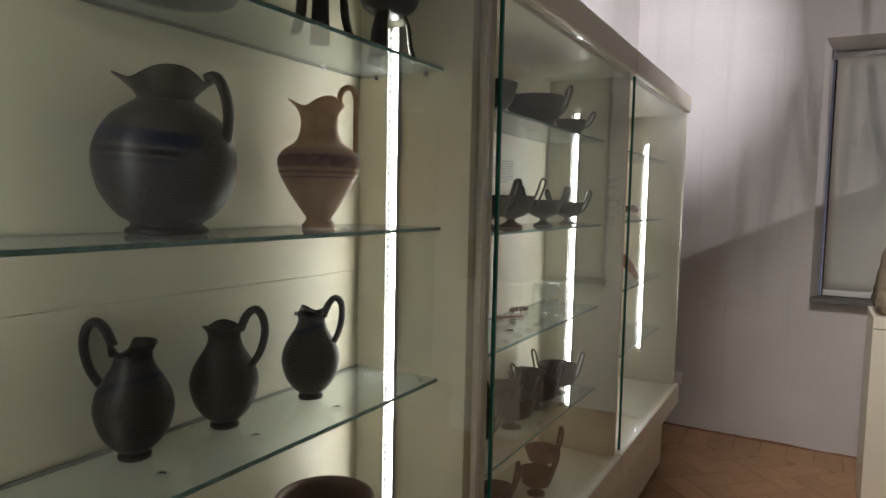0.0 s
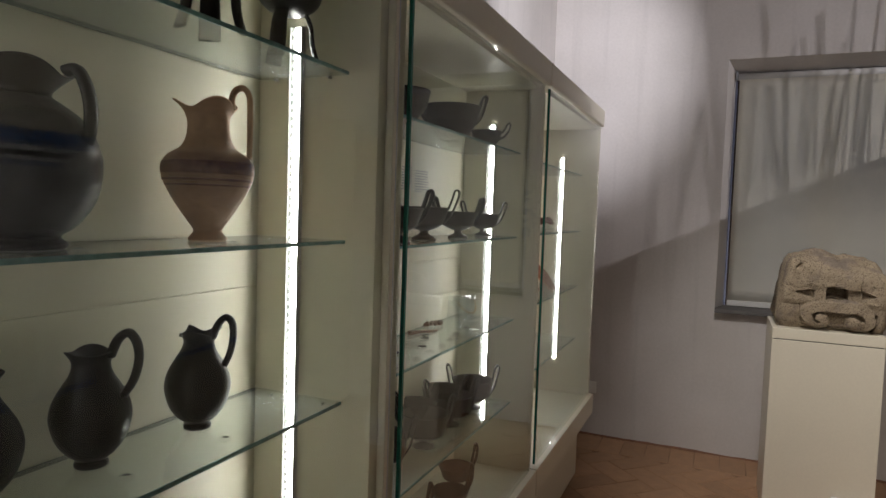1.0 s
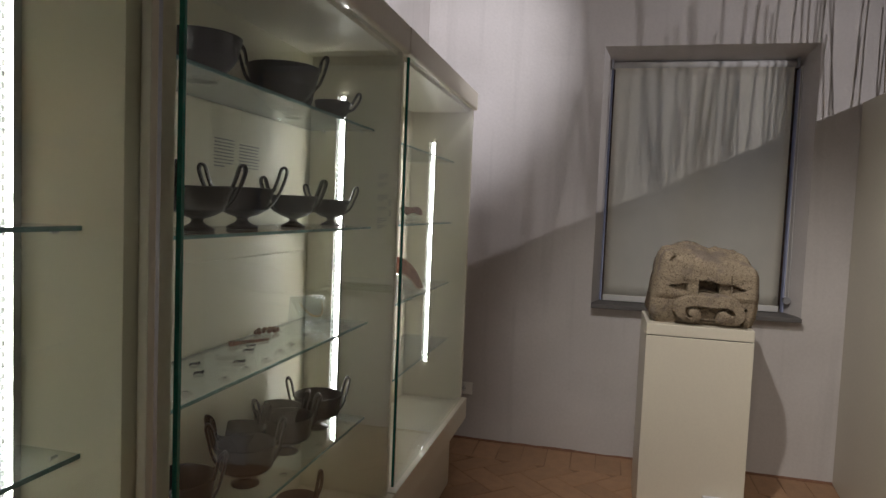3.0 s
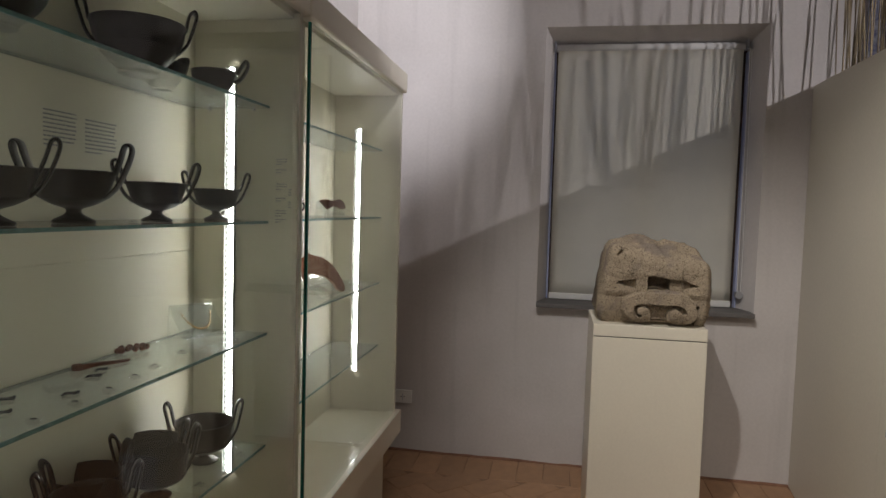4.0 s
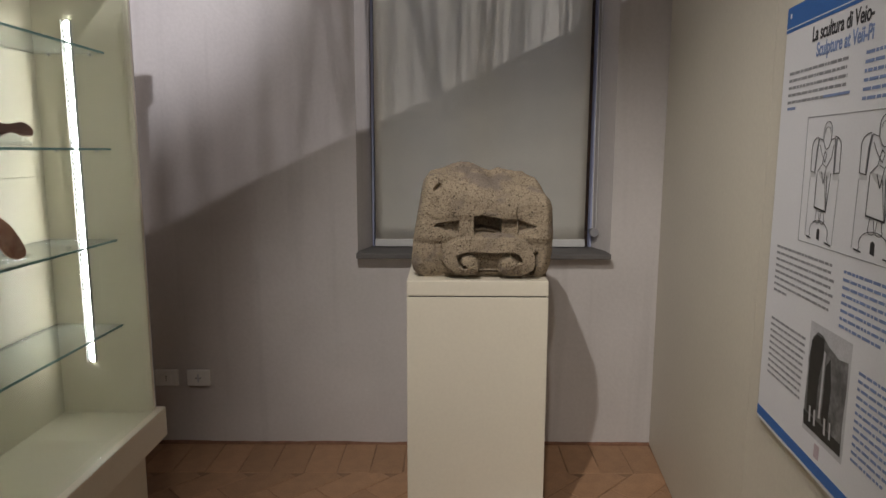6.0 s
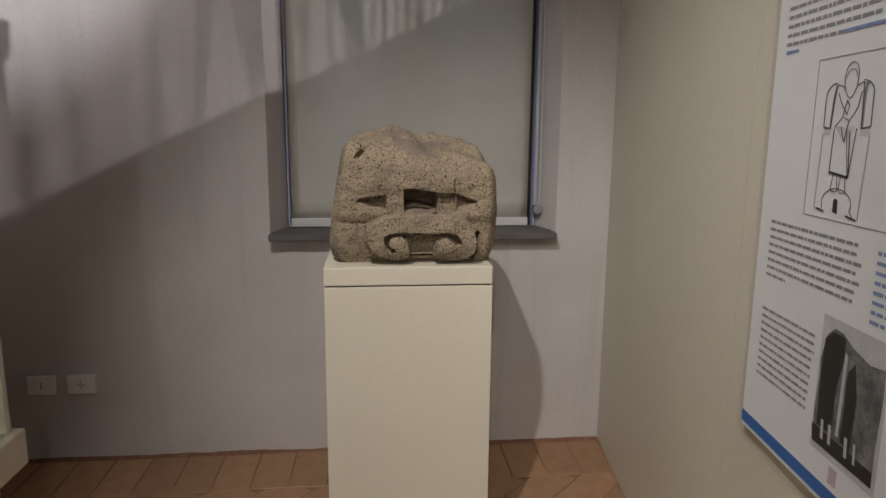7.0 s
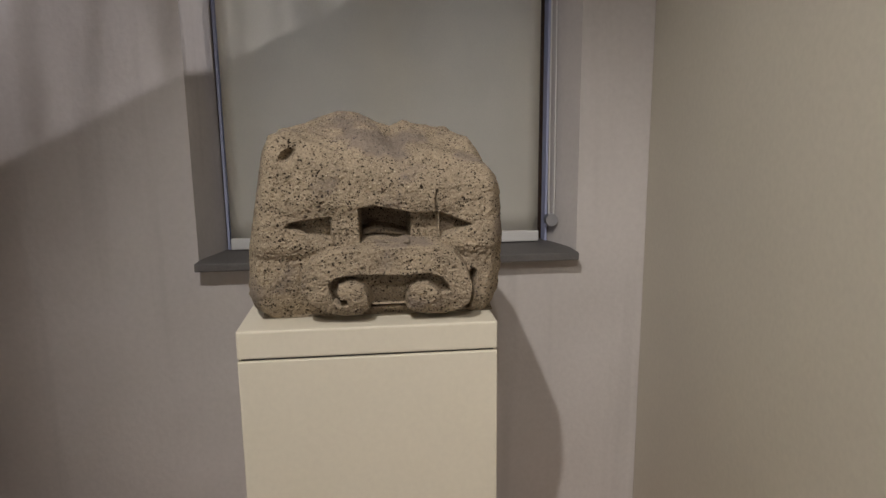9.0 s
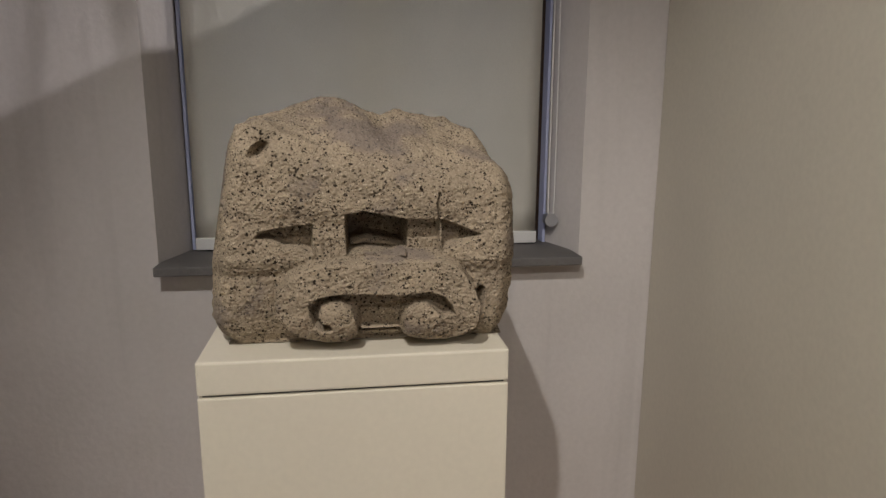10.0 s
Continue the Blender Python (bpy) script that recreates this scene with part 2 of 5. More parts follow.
GOLD = material("gold_beads", (0.42, 0.24, 0.06), 0.35, 0.7, 0.2, 90, 300, 0.1)
AMBER = material("amber_beads", (0.16, 0.045, 0.02), 0.45, 0, 0.25, 60, 200, 0.1)

# ---- builders ----


def thing(name, label, category, at=(0, 0, 0), turn=0.0, group="", kind=""):
    ob = new(name)
    ob.empty_display_size = 0.05
    ob.matrix_world = pose(*at, 0, 0, turn)
    return tagged(ob, label, category, group, kind)


def part(name, bm, mat, parent=None, label="", smooth=False):
    """Links a bmesh as one mesh object under a thing or a part."""
    me = bpy.data.meshes.new(name)
    bm.to_mesh(me)
    bm.free()
    me.materials.append(mat)
    if smooth:
        me.polygons.foreach_set("use_smooth", [True] * len(me.polygons))
    ob = new(name, me)
    ob.parent = parent
    return tagged(ob, label)


def box(x0, x1, y0, y1, z0, z1, bevel=0.0, bm=None, segments=2):
    bm = bm or bmesh.new()
    got = bmesh.ops.create_cube(bm, size=1.0, matrix=Matrix.Translation(((x0 + x1) / 2, (y0 + y1) / 2, (z0 + z1) / 2)) @ Matrix.Diagonal((x1 - x0, y1 - y0, z1 - z0, 1)))
    if bevel:
        edges = {e for v in got["verts"] for e in v.link_edges}
        bmesh.ops.bevel(bm, geom=list(edges), offset=bevel, segments=segments, affect="EDGES", profile=0.6)
    return bm


def mesh_grid(name, co, cols, rows, closed=False):
    """A mesh from a (cols, rows, 3) array of places; rows wrap round when closed."""
    idx = np.arange(cols * rows).reshape(cols, rows)
    nxt = np.roll(idx, -1, axis=1) if closed else None
    a = idx[:-1] if closed else idx[:-1, :-1]
    b = idx[1:] if closed else idx[1:, :-1]
    c = nxt[1:] if closed else idx[1:, 1:]
    d = nxt[:-1] if closed else idx[:-1, 1:]
    faces = np.stack([a, b, c, d], -1).reshape(-1, 4).tolist()
    if closed:
        faces += [idx[0].tolist(), idx[-1][::-1].tolist()]
    me = bpy.data.meshes.new(name)
    me.from_pydata(co.reshape(-1, 3).tolist(), [], faces)
    return me


def lathe(profile, wall=0.004, seg=56, rim=None, wobble=0.006, seed=0):
    """A turned pot: the outer profile from the base up and the inside back down. rim(angle, t) gives (radius factor, lift)."""
    rnd = random.Random(seed)
    ph = [rnd.uniform(0, 6.28) for _ in range(4)]
    pts = [Vector((r, z)) for r, z in profile]
    fine = []
    for n in range(len(pts) - 1):
        p0, p1, p2, p3 = pts[max(n - 1, 0)], pts[n], pts[n + 1], pts[min(n + 2, len(pts) - 1)]
        for k in range(5):
            t = k / 5
            q = 0.5 * ((2 * p1) + (p2 - p0) * t + (2 * p0 - 5 * p1 + 4 * p2 - p3) * t * t + (3 * p1 - p0 - 3 * p2 + p3) * t ** 3)
            fine.append((max(q.x, 0.0005), max(q.y, 0.0)))
    fine.append(tuple(pts[-1]))
    top = fine[-1][1]
    inner = [(max(r - wall, 0.0005), max(z, 0.012)) for r, z in reversed(fine) if z > 0.01]
    loop = [(0.0005, fine[0][1])] + fine + [(fine[-1][0] - wall * 0.5, top + wall * 0.35)] + inner
    bm = bmesh.new()
    rings = []
    for r, z in loop:
        ring = []
        t = z / top
        for s in range(seg):
            a = s / seg * 2 * math.pi
            f, lift = rim(a, t) if rim else (1.0, 0.0)
            f *= 1 + wobble * math.sin(2 * a + ph[0]) * t + wobble * 0.6 * math.sin(3 * a + ph[1] + 9 * t)
            ring.append(bm.verts.new((r * f * math.cos(a), r * f * math.sin(a), z + lift)))
        rings.append(ring)
    for lo, hi in zip(rings, rings[1:]):
        for s in range(seg):
            bm.faces.new((lo[s], lo[(s + 1) % seg], hi[(s + 1) % seg], hi[s]))
    bmesh.ops.recalc_face_normals(bm, faces=bm.faces)
    return bm


def sweep(points, wide, thick, bm=None, seg=10, steps=7, taper=0.0):
    """A strap along a smooth line through points in the x-z plane (or in space), wide across and thick along the bend."""
    bm = bm or bmesh.new()
    pts = [Vector(p) for p in points]
    fine = []
    for n in range(len(pts) - 1):
        p0, p1, p2, p3 = pts[max(n - 1, 0)], pts[n], pts[n + 1], pts[min(n + 2, len(pts) - 1)]
        for k in range(steps):
            t = k / steps
            fine.append(0.5 * ((2 * p1) + (p2 - p0) * t + (2 * p0 - 5 * p1 + 4 * p2 - p3) * t * t + (3 * p1 - p0 - 3 * p2 + p3) * t ** 3))
    fine.append(pts[-1])
    side = (fine[-1] - fine[0]).cross(fine[len(fine) // 2] - fine[0])
    side = side.normalized() if side.length > 1e-6 else Vector((0, 1, 0))
    rings = []
    for n, p in enumerate(fine):
        along = (fine[min(n + 1, len(fine) - 1)] - fine[max(n - 1, 0)]).normalized()
        out = along.cross(side).normalized()
        f = 1 + taper * (n / (len(fine) - 1) - 0.5)
        rings.append([bm.verts.new(p + side * (wide / 2 * f * math.cos(a)) + out * (thick / 2 * f * math.sin(a))) for a in (s / seg * 2 * math.pi for s in range(seg))])
    for lo, hi in zip(rings, rings[1:]):
        for s in range(seg):
            bm.faces.new((lo[s], lo[(s + 1) % seg], hi[(s + 1) % seg], hi[s]))
    bm.faces.new(rings[0][::-1])
    bm.faces.new(rings[-1])
    bmesh.ops.recalc_face_normals(bm, faces=bm.faces)
    return bm


def cylinder(p, q, radius, seg=12, bm=None, radius2=None):
    bm = bm or bmesh.new()
    p, q = Vector(p), Vector(q)
    m = Matrix.Translation((p + q) / 2) @ (q - p).to_track_quat("Z", "Y").to_matrix().to_4x4()
    bmesh.ops.create_cone(bm, cap_ends=True, segments=seg, radius1=radius, radius2=radius if radius2 is None else radius2, depth=(q - p).length, matrix=m)
    return bm


# ---- the room ----
WEST, NORTH, EAST, SOUTH, TOP = -1.05, 4.95, 4.2, -2.4, 3.3
PART_X, PART_TOP = 1.43, 2.145


def setting(name, bm, mat, label, category="wall"):
    return tagged(part(name, bm, mat), label, category, kind="structure")


def rough_wall():
    """The window wall, with a hand-plastered unevenness and an opening through it."""
    x0, x1, z0, z1, deep = 0.04, 1.205, 0.905, 2.475, 0.36
    xs = sorted({*np.linspace(WEST - 0.3, x0, 24).round(4), *np.linspace(x0, x1, 24).round(4), *np.linspace(x1, EAST + 0.3, 50).round(4)})
    zs = sorted({*np.linspace(0, z0, 20).round(4), *np.linspace(z0, z1, 30).round(4), *np.linspace(z1, TOP, 16).round(4)})
    bm = bmesh.new()

    def wavy(x, z):
        edge = 0.0 if (abs(x - x0) < 0.001 or abs(x - x1) < 0.001) and z0 <= z <= z1 else 1.0
        return NORTH - 0.006 * edge * noise.noise((x * 1.7, z * 1.4, 3.1)) - 0.0025 * edge * noise.noise((x * 6, z * 6, 1.0))

    grid = {(i, j): bm.verts.new((x, wavy(x, z), z)) for i, x in enumerate(xs) for j, z in enumerate(zs)}
    for i in range(len(xs) - 1):
        for j in range(len(zs) - 1):
            if x0 - 0.001 <= xs[i] < x1 - 0.001 and z0 - 0.001 <= zs[j] < z1 - 0.001:
                continue
            bm.faces.new((grid[i, j], grid[i + 1, j], grid[i + 1, j + 1], grid[i, j + 1]))
    rim = [e for e in bm.edges if e.is_boundary]
    got = bmesh.ops.extrude_edge_only(bm, edges=rim)
    new_edges = [e for e in got["geom"] if isinstance(e, bmesh.types.BMEdge) and e.is_boundary]
    for v in got["geom"]:
        if isinstance(v, bmesh.types.BMVert):
            v.co.y = NORTH + 0.17
            if x0 - 0.01 < v.co.x < x1 + 0.01 and z0 - 0.01 < v.co.z < z1 + 0.01:
                v.co.x += 0.048 * (1 if v.co.x < x0 + 0.01 else -1 if v.co.x > x1 - 0.01 else 0)
                v.co.z -= 0.052 if v.co.z > z1 - 0.01 else 0
    got = bmesh.ops.extrude_edge_only(bm, edges=new_edges)
    for v in got["geom"]:
        if isinstance(v, bmesh.types.BMVert):
            v.co.y = NORTH + deep
    bmesh.ops.recalc_face_normals(bm, faces=bm.faces)
    return bm


wall_north = setting("wall_north", rough_wall(), PLASTER, "uneven white plaster wall with a deep window opening")
wall_north.data.polygons.foreach_set("use_smooth", [False] * len(wall_north.data.polygons))
setting("wall_west", box(WEST - 0.3, WEST, SOUTH, NORTH, 0, TOP), PLASTER, "white plaster wall behind the display cases")
setting("wall_east", box(EAST, EAST + 0.3, SOUTH, NORTH, 0, TOP), PLASTER, "white plaster wall beyond the partition")
setting("wall_south", box(WEST - 0.3, EAST + 0.3, SOUTH - 0.3, SOUTH, 0, TOP), PLASTER, "white plaster wall at the far end")
setting("ceiling", box(WEST - 0.3, EAST + 0.3, SOUTH - 0.3, NORTH + 0.36, TOP, TOP + 0.2), PLASTER, "white plaster ceiling", "ceiling")

# uneven strip of red mortar along the foot of the window wall
bm = bmesh.new()
row = []
for n in range(121):
    x = WEST + (PART_X - WEST) * n / 120
    h = 0.006 + 0.007 * noise.noise((x * 3, 0, 7)) + 0.004 * noise.noise((x * 14, 0, 2))
    row.append([bm.verts.new(p) for p in ((x, NORTH - 0.016, 0.0), (x, NORTH - 0.015, max(h, 0.003)), (x, NORTH + 0.004, max(h + 0.006, 0.005)))])
for a, b in zip(row, row[1:]):
    bm.faces.new((a[0], b[0], b[1], a[1]))
    bm.faces.new((a[1], b[1], b[2], a[2]))
setting("trim", bm, REDWASH, "uneven reddish mortar line at the wall foot", "trim")

floor = setting("floor", box(WEST, EAST, SOUTH, NORTH, -0.12, -0.003), MORTAR, "worn terracotta tile floor laid in herringbone", "floor")

# ---- partition with its boards ----
# it stands askew to the room for its first boards, then runs on straight; its top falls a little from the window wall on
SKEW = 0.12
BEND_Y = 1.6


def part_x(y):
    """The partition's face at a place along the room."""
    return PART_X - SKEW * (NORTH - max(y, BEND_Y))


def part_top(y):
    return PART_TOP - 0.055 * min(NORTH - y, 1.25)


partition = thing("partition", "cream painted board partition lower than the room", "partition", kind="structure")
edges_y = [SOUTH + 0.002, -0.8, 0.4, BEND_Y, 2.65, 3.7, NORTH - 0.004]
for a, b in zip(edges_y, edges_y[1:]):
    bm = bmesh.new()
    ys = [a + 0.0008] + [y for y in (NORTH - 1.25,) if a < y < b] + [b - 0.0008]
    rings = [[bm.verts.new(v) for v in ((part_x(y), y, 0.004), (part_x(y), y, part_top(y)), (part_x(y) + 0.04, y, part_top(y)), (part_x(y) + 0.04, y, 0.004))] for y in ys]
    for lo, hi in zip(rings, rings[1:]):
        for k in range(4):
            bm.faces.new((lo[k], lo[(k + 1) % 4], hi[(k + 1) % 4], hi[k]))
    bm.faces.new(rings[0])
    bm.faces.new(rings[-1][::-1])
    bmesh.ops.recalc_face_normals(bm, faces=bm.faces)
    bmesh.ops.bevel(bm, geom=[e for e in bm.edges if not (NORTH - 1.26 < e.verts[0].co.y < NORTH - 1.24 and abs(e.verts[0].co.y - e.verts[1].co.y) < 1e-4)], offset=0.0015, segments=2, affect="EDGES", profile=0.6)
    part("board", bm, PANEL, partition)

# ---- window, blind and sill ----
window = thing("window_1", "dark wooden window closed behind a roller blind", "window", (0.62, 5.2, 0.905), kind="structure")
wx0, wx1, wz0, wz1 = 0.091 - 0.62, 1.154 - 0.62, 0.004, 1.514
for nm, dims in (("window_frame", (wx0, wx0 + 0.07, -0.03, 0.03, wz0, wz1)), ("window_frame", (wx1 - 0.07, wx1, -0.03, 0.03, wz0, wz1)), ("window_frame", (wx0 + 0.071, wx1 - 0.071, -0.03, 0.03, wz0, wz0 + 0.07)), ("window_frame", (wx0 + 0.071, wx1 - 0.071, -0.03, 0.03, wz1 - 0.07, wz1)), ("window_frame", (-0.04, 0.04, -0.032, 0.032, wz0 + 0.071, wz1 - 0.071))):
    part(nm, box(*dims, 0.004), WOOD, window)
for a, b in ((wx0 + 0.072, -0.041), (0.041, wx1 - 0.072)):
    pane = part("pane", box(a, b, -0.003, 0.003, wz0 + 0.072, wz1 - 0.072), WINDOW_GLASS, window)
    pane.visible_shadow = False
# channels whose bluish colour stands for daylight at the blind's sides
for a, b in ((wx0 + 0.001, wx0 + 0.009), (wx1 - 0.009, wx1 - 0.001)):
    part("side_channel", box(a, b, -0.085, -0.035, wz0 + 0.02, wz1 - 0.05, 0.001), CHANNEL_DAYLIT, window, "side channel coloured bluish as if lit by leaking daylight")
tagged(part("window_sill", box(0.040, 1.196, 4.889, 5.16, 0.913, 0.938, 0.004), STONE_SILL), "dark grey stone window sill", "sill", kind="structure")

blind = thing("roller_blind", "beige fabric roller blind pulled fully down over the window", "blind", (0.612, 5.095, 0.942))
bm = bmesh.new()
cols, rows_n = 26, 20
gv = {}
for i in range(cols):
    for j in range(rows_n):
        x, z = -0.503 + 1.006 * i / (cols - 1), 0.03 + 1.42 * j / (rows_n - 1)
        gv[i, j] = bm.verts.new((x, 0.003 * math.sin(x * 5) * (1 - z / 1.45) + 0.0015 * noise.noise((x * 5, z * 3, 0)), z))
for i in range(cols - 1):
    for j in range(rows_n - 1):
        bm.faces.new((gv[i, j], gv[i + 1, j], gv[i + 1, j + 1], gv[i, j + 1]))
bmesh.ops.solidify(bm, geom=bm.faces[:], thickness=0.0015)
part("fabric", bm, BLIND, blind, smooth=True)
part("bottom_bar", box(-0.505, 0.505, -0.010, 0.012, 0.0, 0.036, 0.004), BLIND_BAR, blind, "pale metal bottom bar")
part("tube", cylinder((-0.512, 0.012, 1.452), (0.512, 0.012, 1.452), 0.022, 24), BLIND_BAR, blind, smooth=True)
for sx in (-1, 1):
    part("bracket", box(min(sx * 0.515, sx * 0.526), max(sx * 0.515, sx * 0.526), -0.02, 0.03, 1.43, 1.485, 0.003), ALU, blind)
chain = part("chain", sweep([(0.528, -0.03, 1.43), (0.529, -0.032, 0.8), (0.531, -0.034, 0.14), (0.540, -0.036, 0.07), (0.549, -0.034, 0.14), (0.545, -0.032, 0.8), (0.538, -0.03, 1.43)], 0.004, 0.004, seg=6), SOCKET, blind, "white bead chain")
part("tensioner", cylinder((0.540, -0.045, 0.075), (0.540, -0.012, 0.075), 0.02, 20), ALU, blind)

# ---- sockets ----


def outlet(x, round_one):
    ob = thing("wall_outlet", "white plastic wall outlet plate low on the plaster wall", "outlet", (x, NORTH - 0.004, 0.331), group="outlets on the window wall")
    part("cover_plate", box(-0.054, 0.054, -0.012, 0.004, -0.039, 0.039, 0.004), SOCKET, ob)
    if round_one:
        part("socket_insert", cylinder((0, -0.0135, 0), (0, -0.006, 0), 0.021, 28), SOCKET, ob)
        for dx in (-0.0095, 0.0095):
            part("pin_hole", cylinder((dx, -0.0145, 0), (dx, -0.008, 0), 0.0032, 10), BLACK, ob)
        part("earth_clip", box(-0.003, 0.003, -0.0148, -0.008, -0.019, 0.019), ALU, ob)
    else:
        part("socket_insert", box(-0.0225, 0.0225, -0.0138, -0.006, -0.022, 0.022, 0.002), SOCKET, ob)
        for dz in (-0.0095, 0, 0.0095):
            part("pin_hole", cylinder((0, -0.0150, dz), (0, -0.008, dz), 0.003, 10), BLACK, ob)


outlet(-0.873, False)
outlet(-0.722, True)

# ---- display cases ----
GLASS_X, SHELF_X, BACK_X = -0.585, -0.672, -0.902


def display_case(y0, y1, shelves, led, inner=0.030, led_x=0.0, power=None):
    """One tall case: carcass of boards, glass door, shelves, a strip of light on the inner side and an added unseen
    strip opposite.
    """
    case = thing("display_case", "tall cream lacquered display case with a full-height glass front", "display case", (0, 0, 0), group="display cases along the wall")
    z0, z1 = 0.488, 1.975
    part("back_panel", box(BACK_X - 0.02, BACK_X, y0 + 0.004, y1 - 0.004, 0.45, 1.3093, 0.0006, segments=1), CREAM_IN, case)
    part("back_panel", box(BACK_X - 0.02, BACK_X, y0 + 0.004, y1 - 0.004, 1.3100, 2.0, 0.0006, segments=1), CREAM_IN, case)
    part("side_panel", box(BACK_X, -0.602, y1 - inner, y1 - 0.004, 0.45, 2.0, 0.0015), CREAM_IN, case)
    part("side_panel", box(BACK_X, -0.602, y0 + 0.004, y0 + 0.045, 0.45, 2.0, 0.0015), CREAM_IN, case)
    part("front_post", box(-0.601, -0.583, y1 - 0.040, y1 - 0.022, z0 + 0.002, z1, 0.003), CREAM, case)
    part("front_post", box(-0.601, -0.590, y1 - 0.020, y1 - 0.004, z0 + 0.002, z1, 0.002), ALU, case, "thin metal edge profile")
    part("floor_panel", box(BACK_X, -0.603, y0 + 0.046, y1 - inner - 0.001, 0.45, z0 - 0.008), CREAM_IN, case)
    part("top_panel", box(BACK_X, -0.603, y0 + 0.046, y1 - inner - 0.001, 1.962, 2.0), CREAM_IN, case)
    part("fascia", box(-0.62, -0.568, y0 + 0.003, y1 - 0.003, 1.976, 2.066, 0.009, segments=3), CREAM, case)
    part("top_board", box(BACK_X - 0.02, -0.621, y0 + 0.003, y1 - 0.003, 2.001, 2.062), CREAM, case)
    part("bottom_rail", box(-0.62, -0.562, y0 + 0.003, y1 + 0.012 if y1 > 4 else y1 - 0.003, 0.378, 0.486, 0.004), CREAM, case)
    part("underside", box(BACK_X - 0.02, -0.621, y0 + 0.003, y1 - 0.003, 0.385, 0.449), CREAM, case)
    part("plinth", box(BACK_X + 0.02, -0.64, y0 + 0.03, y1 - 0.006, 0.022, 0.384, 0.002), CREAM, case)
    for fy in (y0 + 0.12, y1 - 0.12):
        part("foot", cylinder((-0.70, fy, 0.0), (-0.70, fy, 0.0215), 0.022, 16), BLACK, case, "black adjustable foot")
    door = part("glass_door", box(GLASS_X - 0.004, GLASS_X + 0.004, y0 + 0.042, y1 - 0.041, z0 + 0.004, z1 - 0.003), PANE, case, "clear glass door")
    door.visible_shadow = False
    part("green_edge", box(GLASS_X - 0.0045, GLASS_X + 0.0045, y0 + 0.033, y0 + 0.0415, z0 + 0.004, z1 - 0.003, 0.001), GREEN_EDGE, door, "green polished glass edge")
    for z in shelves:
        sh = part("glass_shelf", box(BACK_X + 0.004, SHELF_X - 0.002, y0 + 0.047, y1 - inner - 0.002, z - 0.007, z), SHELF, case, "clear glass shelf")
        sh.visible_shadow = False
        part("front_edge", box(SHELF_X - 0.0015, SHELF_X, y0 + 0.047, y1 - inner - 0.002, z - 0.0072, z + 0.0002), TEAL_EDGE, sh, "teal polished shelf edge")
        # thin dark box that draws the shaded gap between shelf and back panel
        part("rear_gap_shade", box(BACK_X + 0.0022, BACK_X + 0.0038, y0 + 0.047, y1 - inner - 0.002, z - 0.0071, z + 0.0001), GAP_SHADE, sh, "dark strip drawn as the shaded gap behind the shelf")
        for px in (BACK_X + 0.05, SHELF_X - 0.045):
            part("shelf_pin", cylinder((px, y1 - inner - 0.0005, z - 0.0105), (px, y1 - inner - 0.013, z - 0.0105), 0.003, 10), ALU, case)
    la, lb = led
    # the strip at y0 is an unseen addition that evens out the light inside
    for ye, d in ((y1 - inner - 0.0005, -1), (y0 + 0.0455, 1)):
        a, b, c = ye, ye + d * 0.0065, ye + d * 0.0125
        u = box(led_x - 0.802, led_x - 0.7715, min(a, b), max(a, b), la, lb)
        for xa, xb in ((led_x - 0.802, led_x - 0.801), (led_x - 0.7730, led_x - 0.7715)):
            box(xa, xb, min(b, c + d * 0.001), max(b, c + d * 0.001), la, lb, bm=u)
        strip = part("led_profile", u, LED_BED, case, "slim metal light profile")
        part("led_diffuser", box(led_x - 0.7872, led_x - 0.7735, min(b, c), max(b, c), la + 0.002, lb - 0.002), (power or LED) if d < 0 else LED_FILL, strip, "lit white light strip")
        chips = bmesh.new()
        for k in range(int((lb - la) / 0.017)):
            zc = la + 0.012 + k * 0.017
            box(led_x - 0.7955, led_x - 0.7885, min(b, b + d * 0.006), max(b, b + d * 0.006), zc - 0.0035, zc + 0.0035, bm=chips)
        part("led_chips", chips, LED_DOT, strip, "row of tiny bright light points")
    return case


display_case(0.575, 1.78, (1.772, 1.422, 1.077, 0.75), (0.62, 1.87), 0.070, -0.012, LED_NEAR)
display_case(1.78, 2.99, (1.722, 1.400, 1.080, 0.753), (0.662, 1.83))
display_case(2.99, 4.20, (1.712, 1.403, 1.098, 0.803), (0.668, 1.81), power=LED_FAR)
S1 = {1: (1.772, 1.422, 1.077, 0.75), 2: (1.722, 1.400, 1.080, 0.753), 3: (1.712, 1.403, 1.098, 0.803)}

# ---- pottery ----


def trefoil(depth, lift, start=0.72, lobes=3, turn=0.0):
    def f(a, t):
        k = max(0.0, (t - start) / (1 - start)) ** 1.6
        c = math.cos(lobes * (a - turn))
        return 1 + depth * k * c, lift * k * c
    return f


